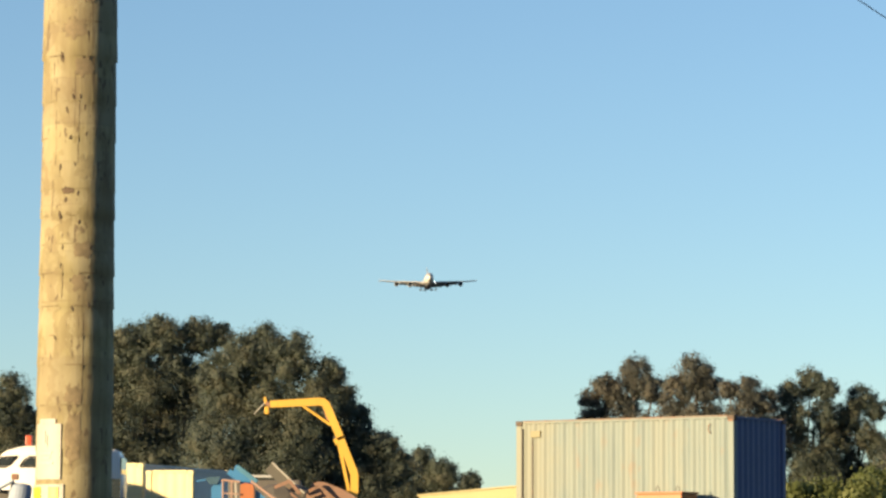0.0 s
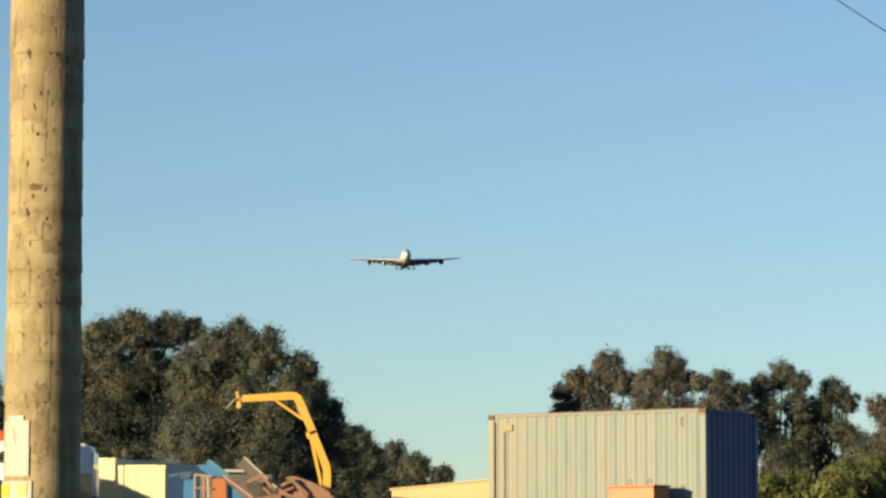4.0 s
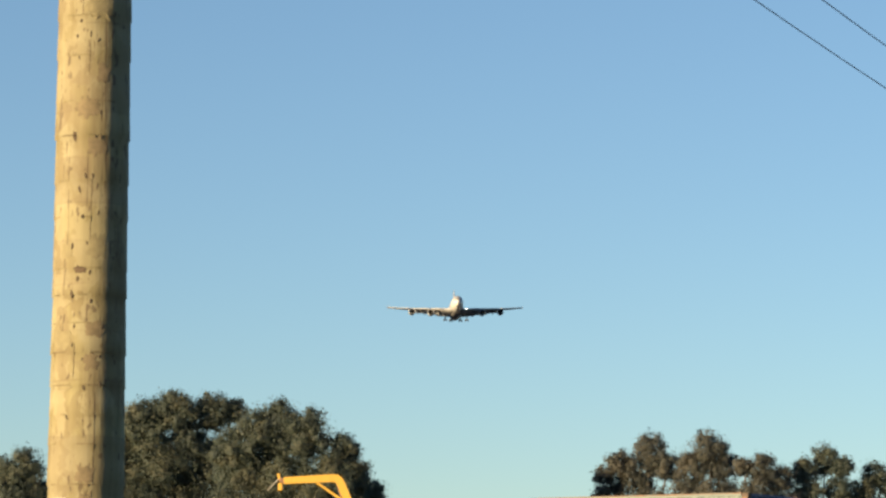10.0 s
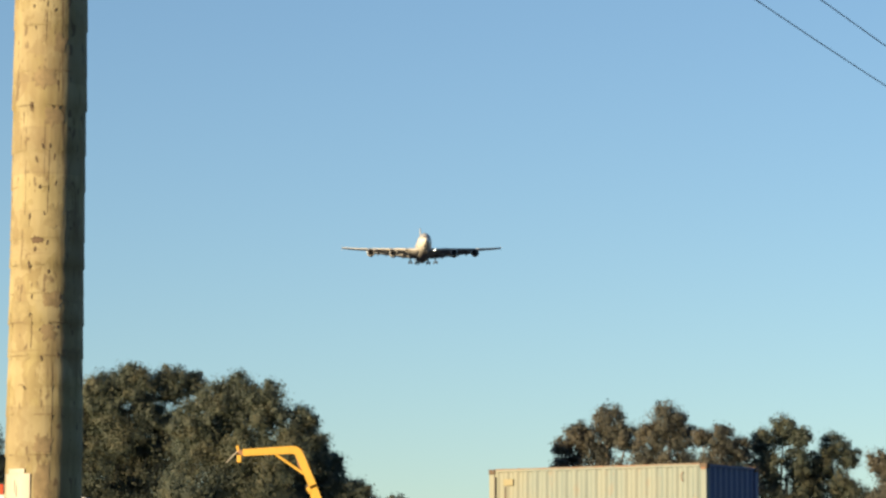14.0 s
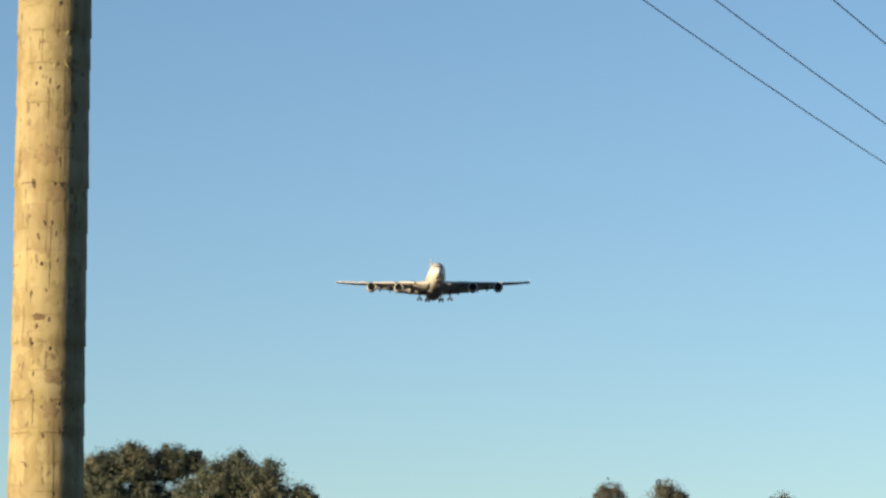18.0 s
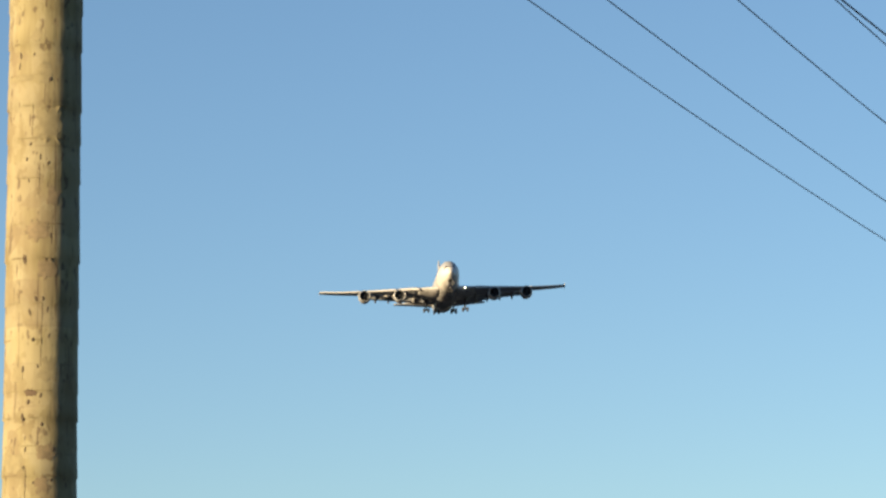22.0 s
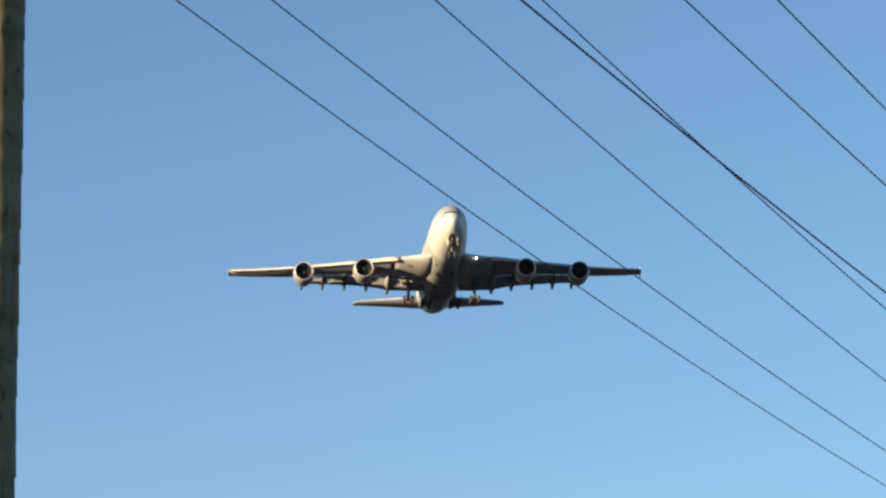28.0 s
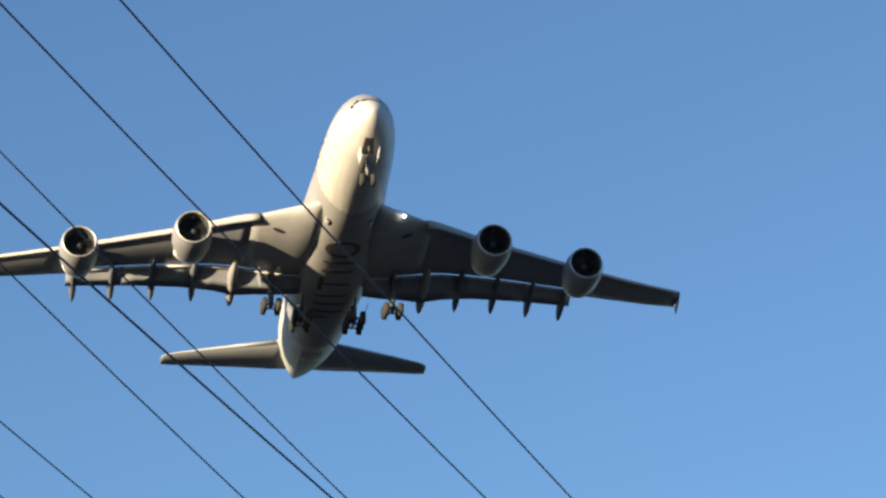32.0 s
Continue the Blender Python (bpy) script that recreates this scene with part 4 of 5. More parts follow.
    part("stay_wire", tube([(1.04, 0.04, 7.0), (0.99, 0.16, 7.075)], 0.004, 6), M["oldsteel"], arm)
    top = part("crossarm", boxes((0, -0.20, 9.22, 1.9, 0.11, 0.13), bevel=0.006), M["timber"], pole, "cream painted timber crossarm")
    top.matrix_basis = turn
    for x in (-0.431, 0.227):
        part("insulator", shifted(lathe([(0.02, 0.0), (0.03, 0.03), (0.075, 0.035), (0.078, 0.06), (0.045, 0.075), (0.065, 0.085), (0.05, 0.115), (0.02, 0.13)], 20), Matrix.Translation((x, -0.20, 9.285))), M["porcelain"], top, "white porcelain insulator", True)
    s = part("strut", join(tube([(-0.6, -0.05, 6.95), (-0.02, -0.165, 6.4)], 0.016, 6), tube([(0.6, -0.05, 6.95), (0.02, -0.165, 6.4)], 0.016, 6)), M["steel"], pole, "steel brace")
    s.matrix_basis = turn
    part("bolt", lathe([(0.03, 0), (0.03, 0.03), (0.012, 0.035), (0.012, 0.07)], 6, "y"), M["steel"], pole).matrix_basis = turn @ pose(0, -0.15, 6.985, 180)
    hook = part("hook", join(tube([(0.029, -0.15, 7.78), (0.029, 0.0, 7.80)], 0.02, 8), lathe([(0.0, 7.74), (0.035, 7.74), (0.045, 7.78), (0.035, 7.81), (0.0, 7.815)], 14)), M["steel"], pole, "cable hook", True)
    return pole


pole_near = build_pole(Matrix.Translation(POLE), "tall weathered round timber power pole with peeling pale bark marks")


def plate_on_pole(parent, name, a0, a1, z0, z1, material, label="", off=0.0):
    """A thin plate bent round the shaft between two angles (degrees from +x)."""
    bm = bmesh.new()
    n = 8
    lay = [[[bm.verts.new((r * math.cos(radians(a0 + (a1 - a0) * i / n)), r * math.sin(radians(a0 + (a1 - a0) * i / n)), z)) for i in range(n + 1)] for z in (z0, z1)] for r in (0.158 + off, 0.1605 + off)]
    (lo0, lo1), (hi0, hi1) = lay
    for i in range(n):
        for q in ((hi0[i], hi0[i + 1], hi1[i + 1], hi1[i]), (lo0[i], lo1[i], lo1[i + 1], lo0[i + 1]), (hi1[i], hi1[i + 1], lo1[i + 1], lo1[i]), (lo0[i], lo0[i + 1], hi0[i + 1], hi0[i])):
            bm.faces.new(q)
    bm.faces.new((lo0[0], hi0[0], hi1[0], lo1[0]))
    bm.faces.new((hi0[n], lo0[n], lo1[n], hi1[n]))
    bmesh.ops.recalc_face_normals(bm, faces=bm.faces)
    return part(name, bm, material, parent, label)


def build_signs():
    sign = thing("warning_sign", Matrix.Translation(POLE), "small white warning sign nailed to the timber pole", "sign")
    p = plate_on_pole(sign, "plate", 207, 257, 1.985, 2.21, M["sign"])
    plate_on_pole(sign, "tab", 216, 248, 2.2105, 2.23, M["sign"])
    plate_on_pole(p, "triangle_mark", 229, 231, 2.133, 2.183, M["ink"], "", 0.003)
    plate_on_pole(p, "triangle_mark", 233, 235, 2.118, 2.163, M["ink"], "", 0.003)
    plate_on_pole(p, "text_bar", 219, 243, 2.086, 2.094, M["ink"], "unreadable line", 0.003)
    plate_on_pole(p, "text_bar", 223, 241, 2.07, 2.076, M["ink"], "unreadable line", 0.003)
    plate_on_pole(p, "text_bar", 217, 245, 2.048, 2.055, M["ink"], "unreadable line", 0.003)
    mark = thing("pole_marker", Matrix.Translation(POLE), "yellow and white number plates nailed to the timber pole", "sign")
    plate_on_pole(mark, "plate", 190, 262, 1.76, 1.965, M["sign"], "white backing plate")
    for a0, a1, z0, z1 in ((196, 222, 1.90, 1.955), (238, 254, 1.90, 1.955), (196, 222, 1.78, 1.885), (238, 254, 1.78, 1.885)):
        plate_on_pole(mark, "number_bar", a0, a1, z0, z1, M["yellowplate"], "plain yellow plate", 0.003)


build_signs()
pole_far_at = POLE + ALONG * SPAN
copy_thing(pole_near, Matrix.Translation(pole_far_at + Vector((0, 0, ground_height(pole_far_at.x, pole_far_at.y) - 2.6))))


def build_wires():
    for out, z, m, q, r in WIRES:
        pts = []
        for k in range(41):
            s = SPAN * k / 40
            # the far stretch leads up to the next pole's insulator
            pts.append(POLE + ACROSS * out + ALONG * s + Vector((0, 0, z + m * s + q * s * s)))
        w = part("power_line", tube(pts, r, 6), M["wire"], None, "thin dark overhead conductor strung between timber poles", True)
        tagged(w, category="power line", group="wires of the power line")


build_wires()

# ---- the yard ----
def corrugated(length, height, pitch=0.278, depth=0.036, thick=0.004):
    """A corrugated steel sheet along x from 0, standing on z = 0, facing -y."""
    prof = []
    x = 0.0
    while x < length - pitch * 0.5:
        prof += [(x, 0), (x + pitch * 0.26, 0), (x + pitch * 0.5, depth), (x + pitch * 0.76, depth)]
        x += pitch
    prof.append((length, 0))
    prof = [p for p in prof if p[0] <= length]
    bm = bmesh.new()
    vs = [[bm.verts.new((a, b + o, z)) for a, b in prof] for o in (0, thick) for z in (0, height)]
    for i in range(len(prof) - 1):
        bm.faces.new((vs[0][i], vs[0][i + 1], vs[1][i + 1], vs[1][i]))
        bm.faces.new((vs[2][i + 1], vs[2][i], vs[3][i], vs[3][i + 1]))
        bm.faces.new((vs[1][i], vs[1][i + 1], vs[3][i + 1], vs[3][i]))
    return bm


def build_container(m, length, side_mat, end_mat, label, rail_mat, height=2.59, width=2.44, rib=0.028):
    """Corner at the origin: the long side along -x, the end along +y."""
    c = thing("shipping_container", m, label, "container")
    side = part("side_panel", shifted(corrugated(length - 0.3, height - 0.23, 0.278, rib), Matrix.Translation((-length + 0.15, 0.03, 0.16))), side_mat, c, "faded corrugated side")
    part("side_panel", shifted(corrugated(length - 0.3, height - 0.23, 0.278, rib), Matrix.Translation((-0.15, width - 0.03, 0.16)) @ Matrix.Rotation(math.pi, 4, "Z")), side_mat, c)
    for x0, rot in ((-0.03, 90), (-length + 0.03, -90)):
        y0 = 0.15 if rot == 90 else width - 0.15
        part("end_panel", shifted(corrugated(width - 0.3, height - 0.23, 0.25, rib), Matrix.Translation((x0, y0, 0.16)) @ Matrix.Rotation(radians(rot), 4, "Z")), end_mat, c, "corrugated end wall")
    for x in (-0.075, -length + 0.075):
        for y in (0.075, width - 0.075):
            post = part("corner_post", boxes((x, y, height / 2, 0.15, 0.15, height - 0.24), bevel=0.012), end_mat if x > -1 and y > 1 else side_mat, c)
            for z in (0.06, height - 0.06):
                part("corner_casting", boxes((x, y, z, 0.178, 0.162, 0.118), bevel=0.014), M["casting"] if rail_mat is M["railrust"] else rail_mat, post, "rusty corner casting")
    for y in (0.04, width - 0.04):
        part("top_rail", boxes((-length / 2, y, height - 0.045, length - 0.36, 0.07, 0.055), bevel=0.008), side_mat, c, "faded top rail")
        part("rust_strip", boxes((-length / 2, y, height - 0.01, length - 0.36, 0.084, 0.034), bevel=0.004), rail_mat, c, "rusted rail edge")
        part("bottom_rail", boxes((-length / 2, y, 0.08, length - 0.36, 0.08, 0.16), bevel=0.008), side_mat, c)
    for x in (-0.04, -length + 0.04):
        part("end_rail", boxes((x, width / 2, height - 0.045, 0.07, width - 0.33, 0.055), bevel=0.008), end_mat, c)
        part("end_rail", boxes((x, width / 2, 0.08, 0.08, width - 0.33, 0.16), bevel=0.008), end_mat, c)
    part("roof", shifted(corrugated(length - 0.2, width - 0.16, 0.21, 0.02), Matrix.Translation((-length + 0.1, 0.08, height - 0.035)) @ Matrix.Rotation(radians(-90), 4, "X")), rail_mat, c, "rusted roof sheet")
    part("floor", boxes((-length / 2, width / 2, 0.14, length - 0.16, width - 0.16, 0.05)), M["brown"], c)
    return c, side


def at_yard(x, y, turn):
    return pose(x, y, YARD, 0, 0, turn)


big, big_side = build_container(at_yard(6.71, 74.4, -35.5), 6.06, M["boxpale"], M["boxblue"], "faded pale shipping container with dark blue end and rusty rail", M["railrust"])
# data plate, vent and patch of old paint on the big container
part("vent", boxes((-5.50, 0.012, 2.27, 0.28, 0.05, 0.16), bevel=0.01), M["ventcream"], big, "small cream vent hood")
part("lashing_ring", tube([(-0.62, 0.0, 2.40), (-0.66, -0.02, 2.34), (-0.66, -0.02, 2.24), (-0.62, 0.0, 2.18)], 0.012, 6), M["rust"], big, "rusty lashing ring")
part("post_gap", boxes((-5.885, 0.004, 1.26, 0.03, 0.05, 2.3), bevel=0.006), M["darkscrap"], big, "dark joint beside the corner post")
part("rust_bloom", boxes((-0.075, -0.004, 2.47, 0.13, 0.012, 0.05), bevel=0.004), M["rust"], big)
# shadow line running down from the vent, made as a dark strip
part("cable_strip", boxes((-5.60, 0.02, 1.22, 0.035, 0.03, 1.9), bevel=0.006), M["darkscrap"], big, "dark strip for the shadow line below the vent")

# cream all round; the grey walls put the shade of their far sides into colour
build_container(at_yard(-7.99, 86.0, -20), 2.44, M["cream"], M["grey_shade_trim"], "cream shipping container with its shaded long side coloured grey", M["cream"], 1.83, 6.06, 0.006)
build_container(at_yard(-6.50, 84.0, -18), 1.32, M["cream"], M["grey_shade_trim"], "small cream steel shed beside the container, its shaded side coloured grey", M["cream"], 1.58, 3.2, 0.006)


def prism(points, y0, y1, axis="y"):
    """A flat outline, given in order, with a thickness from y0 to y1 (its bevel breaks the edges)."""
    def p(a, b, c):
        return Vector((a, c, b)) if axis == "y" else Vector((c, a, b))
    bm = loft([[p(a, b, y0) for a, b in points], [p(a, b, y1) for a, b in points]])
    bmesh.ops.recalc_face_normals(bm, faces=bm.faces)
    return bm


# unseen block, added so that its sloping end shades the cream containers
def build_shadow_block():
    t = thing("skip_bin", pose(-15.2, 79.2, YARD), "unseen high-sided block with a sloping end, added to shade the cream containers", "skip")
    part("body", prism([(-6.4, 0.6), (0.3, 2.43), (1.4, 2.34), (6.2, 2.30), (6.2, 0.0), (-6.2, 0.0)], -2.4, 0.0, "x"), M["brown"], t)
    part("rim", boxes((0.02, 3.8, 2.24, 0.05, 4.6, 0.08), bevel=0.01), M["rust"], t)


build_shadow_block()


def beam(a, b, w, h, roll=0.0, taper=1.0):
    """A box beam from a to b."""
    a, b = Vector(a), Vector(b)
    d = (b - a).normalized()
    s = d.cross(Vector((0, 1, 0)))
    s = s.normalized() if s.length > 0.05 else Vector((1, 0, 0))
    t = d.cross(s)
    q = Matrix.Rotation(radians(roll), 3, d)
    s, t = q @ s, q @ t
    rings = []
    for p, k in ((a, 1.0), (b, taper)):
        rings.append([p + s * w / 2 * i * k + t * h / 2 * j * k for i, j in ((-1, -1), (1, -1), (1, 1), (-1, 1))])
    bm = loft(rings)
    bmesh.ops.bevel(bm, geom=list(bm.edges), offset=min(w, h) * 0.12, segments=1, affect="EDGES")
    return bm


def sweep(points, w, h):
    """A box section carried along a bent line in the x-z plane, with mitred corners."""
    pts = [Vector(p) for p in points]
    rings = []
    for i, p in enumerate(pts):
        a = (p - pts[i - 1]).normalized() if i else (pts[1] - p).normalized()
        b = (pts[i + 1] - p).normalized() if i + 1 < len(pts) else a
        d = (a + b).normalized()
        n = Vector((-d.z, 0, d.x)) / max(0.5, d.dot(a))
        y = Vector((0, 1, 0))
        hh = h[i] if isinstance(h, (list, tuple)) else h
        rings.append([p + n * hh / 2 * j + y * w / 2 * k for j, k in ((-1, -1), (1, -1), (1, 1), (-1, 1))])
    return loft(rings)


def build_crane():
    base = Vector((-2.23, 82.0, YARD))
    c = thing("loading_crane", Matrix.Translation(base), "yellow folded knuckle-boom loading crane arm above the scrap", "crane")
    k = 82.0 / 72.0

    def b(name, p, q, w, h, lab="", parent=None, mt="craneyellow", taper=1.0):
        ends = [Vector((x * k, 0, max(0.0, 1.6 + (z - 1.6) * k - YARD))) - Vector((base.x, 0, 0)) for x, z in (p, q)]
        return part(name, beam(ends[0], ends[1], w * k, h * k, 0, taper), M[mt], parent or c, lab)
    def bent(name, pts, w, h, lab="", mt="craneyellow"):
        line = [Vector((x * k - base.x, 0, max(0.0, 1.6 + (z - 1.6) * k - YARD))) for x, z in pts]
        return part(name, sweep(line, w * k, [v * k for v in h]), M[mt], c, lab)
    bent("main_boom", [(-1.96, 2.5), (-1.965, 3.86), (-1.99, 3.97), (-2.29, 4.74)], 0.13, (0.175, 0.175, 0.18, 0.15), "yellow box-section boom")
    bent("upper_boom", [(-2.27, 4.68), (-2.57, 5.37), (-2.62, 5.47), (-2.68, 5.515), (-2.78, 5.525), (-3.86, 5.462)], 0.13, (0.17, 0.18, 0.175, 0.175, 0.175, 0.15), "yellow bent jib")
    bent("ram", [(-2.055, 3.2), (-2.115, 3.65), (-2.24, 4.22), (-2.34, 4.69)], 0.06, (0.06, 0.065, 0.075, 0.08), "yellow hydraulic ram")
    b("brace", (-3.13, 5.43), (-2.50, 5.00), 0.055, 0.075)
    b("gusset", (-2.64, 5.40), (-2.54, 5.10), 0.10, 0.03, "dark gusset plate", None, "rust")
    b("collar", (-2.42, 4.665), (-2.20, 4.745), 0.17, 0.04, "dark hinge collar", None, "darkscrap")
    b("hinge_plate", (-2.41, 4.61), (-2.24, 4.70), 0.15, 0.08)
    b("tip_head", (-3.82, 5.42), (-3.96, 5.50), 0.09, 0.09, "rust-stained pulley head", None, "rust")
    b("tip_prong", (-3.95, 5.48), (-3.985, 5.62), 0.06, 0.07)
    b("hook_block", (-3.94, 5.41), (-3.93, 5.24), 0.10, 0.10)
    b("hook_arm", (-4.22, 5.24), (-3.98, 5.50), 0.025, 0.03, "thin pale hook arm", None, "sign")
    part("foot", boxes((0, 0, 0.05, 0.9, 0.9, 0.1), bevel=0.02), M["darkscrap"], c)


build_crane()


def scrap(name, label, category, items, material, y):
    t = thing(name, Matrix.Translation((0, y, 0)), label, category)
    for nm, mt, bms in items:
        part(nm, bms, M[mt or material], t)
    return t


def build_scrap():
    # broken cyan machine: leaning torn panels, guard frame and an orange cover
    scrap("scrap_machine", "broken cyan farm machine with pink guard frame and orange cover", "machine", [
        ("torn_panel", "cyan", prism([(-4.69, 3.85), (-4.60, 3.95), (-4.55, 3.90), (-4.485, 4.05), (-4.41, 3.95), (-4.06, 3.67), (-4.21, 3.50)], 0.0, 0.05)),
        ("panel_flange", "cyanshade", beam((-4.46, -0.03, 4.0), (-4.02, -0.03, 3.66), 0.10, 0.05)),
        ("bent_sheet", "tealdark", prism([(-5.15, 3.73), (-5.07, 3.77), (-4.83, 3.78), (-4.89, 3.62), (-5.05, 3.61)], 0.05, 0.09)),
        ("strip", "cyan", prism([(-5.36, 3.69), (-5.13, 3.735), (-5.13, 3.70), (-5.33, 3.665)], 0.05, 0.08)),
        ("side_panel", "cyan", prism([(-5.02, 3.55), (-4.94, 3.65), (-4.78, 3.69), (-4.80, YARD), (-5.02, YARD)], 0.10, 0.16)),
        ("lower_panel", "cyan", prism([(-4.06, 3.50), (-3.98, 3.45), (-3.55, 3.05), (-4.06, 3.05)], 0.0, 0.05)),
        ("guard_bar", "pinkpaint", beam((-4.755, -0.15, YARD), (-4.755, -0.15, 3.70), 0.035, 0.055)),
        ("guard_bar", "pinkpaint", beam((-4.555, -0.15, YARD), (-4.565, -0.15, 3.68), 0.03, 0.04)),
        ("guard_bar", "pinkpaint", beam((-4.78, -0.15, 3.705), (-4.38, -0.15, 3.665), 0.04, 0.05)),
        ("guard_bar", "sign", beam((-4.48, -0.1, 3.66), (-4.44, -0.1, YARD), 0.05, 0.09)),
        ("guard_bar", "pinkpaint", beam((-4.76, -0.15, 3.42), (-4.40, -0.15, 3.40), 0.03, 0.035)),
        ("cover", "orange", prism([(-4.38, 3.59), (-4.31, 3.645), (-4.12, 3.62), (-4.09, 3.55), (-4.08, YARD), (-4.38, YARD)], -0.1, 0.25)),
        ("rail", "pinkpaint", beam((-4.14, -0.25, 3.68), (-3.50, -0.25, 3.20), 0.05, 0.085)),
        ("base", "darkscrap", boxes((-4.5, 0.5, YARD + 0.15, 1.7, 0.9, 0.3), bevel=0.03))], "cyan", 70.0)
    # plates and beams leaning on a dark heap
    rnd = random.Random(5)
    heap = bmesh.new()
    bmesh.ops.create_icosphere(heap, subdivisions=3, radius=1, matrix=Matrix.Translation((-3.75, 1.1, YARD)) @ Matrix.Diagonal((1.25, 0.7, 0.98, 1)))
    for v in heap.verts:
        v.co += Vector((noise.noise(v.co * 3.1), noise.noise(v.co * 3.1 + Vector((7, 0, 0))), noise.noise(v.co * 3.1 + Vector((0, 7, 0))))) * 0.13
        v.co.z = max(v.co.z, YARD)
    scrap("scrap_pile", "heap of rusty brown and dark scrap steel beams and plates", "scrap", [
        ("dark_heap", "darkscrap", heap),
        ("plate", "greyplate", prism([(-4.04, 4.01), (-3.87, 4.19), (-3.12, 3.51), (-3.19, 3.42), (-3.63, 3.69)], 0.0, 0.05)),
        ("plate_edge", "sign", beam((-3.87, -0.03, 4.205), (-3.13, -0.03, 3.51), 0.045, 0.05)),
        ("bent_beam", "pinkscrap", sweep([(-3.79, -0.3, 3.63), (-3.46, -0.3, 3.775), (-3.21, -0.3, 3.48)], 0.10, 0.075)),
        ("bent_beam", "rust", sweep([(-3.01, -0.55, 3.54), (-2.77, -0.55, 3.66), (-2.40, -0.55, 3.33)], 0.10, 0.075)),
        ("salmon_plate", "pinkscrap", prism([(-3.10, 3.53), (-2.97, 3.74), (-2.82, 3.785), (-2.69, 3.77), (-2.33, 3.64), (-2.05, 3.49), (-1.55, 3.12), (-1.5, YARD), (-3.1, YARD)], 0.3, 0.42)),
        ("girder", "darkscrap", beam((-3.3, -0.4, 3.34), (-2.45, -0.4, 3.12), 0.14, 0.18)),
        ("girder", "rust", beam((-3.9, -0.5, 3.18), (-3.0, -0.5, 3.30), 0.10, 0.12)),
        ("offcut", "pinkscrap", beam((-3.42, -0.45, 3.50), (-3.26, -0.45, 3.36), 0.05, 0.10)),
        ("offcut", "rust", beam((-2.95, -0.5, 3.42), (-2.72, -0.5, 3.50), 0.06, 0.06))], "rust", 73.2)
    scrap("steel_rail", "pale steel rail lying on dark scrap", "scrap", [
        ("rail", "grey_shade_trim", beam((-4.72, 0, 3.985), (-3.95, 0, 3.975), 0.06, 0.05)),
        ("support", "darkscrap", boxes((-4.2, 0.4, (YARD + 3.9) / 2, 1.7, 0.8, 3.9 - YARD), bevel=0.05))], "darkscrap", 76.0)


def build_orange_box():
    t = thing("orange_box", pose(5.18, 74.62, YARD, 0, 0, -35.5), "orange painted steel box standing against the container", "box")
    part("body", boxes((0, 0, 0.38, 1.22, 0.7, 0.76), bevel=0.03), M["orange"], t)
    part("lid", boxes((0, 0, 0.785, 1.28, 0.76, 0.05), bevel=0.015), M["orange"], t)
    for x in (-0.12, 0.42):
        part("lifting_loop", tube([(x - 0.05, -0.2, 0.80), (x - 0.045, -0.2, 0.90), (x, -0.2, 0.94), (x + 0.045, -0.2, 0.90), (x + 0.05, -0.2, 0.80)], 0.010, 6), M["darkscrap"], t)


def build_site_box():
    t = thing("site_box", pose(0.624, 79.0, YARD), "low yellow-cream steel box with a sloping lid", "box")
    rings = [[Vector((x, y, 0)), Vector((x, y + 1.8, 0)), Vector((x, y + 1.8, h)), Vector((x, y, h))] for x, y, h in ((-1.195, 0.0, 0.815), (1.40, 0.0, 1.064))]
    part("body", loft(rings), M["cream"], t)
    part("lid", loft([[Vector((x, -0.04, h)), Vector((x, 1.84, h)), Vector((x, 1.84, h + 0.035)), Vector((x, -0.04, h + 0.035))] for x, h in ((-1.247, 0.812), (1.455, 1.071))]), M["cream"], t)


build_orange_box()
build_site_box()
build_scrap()


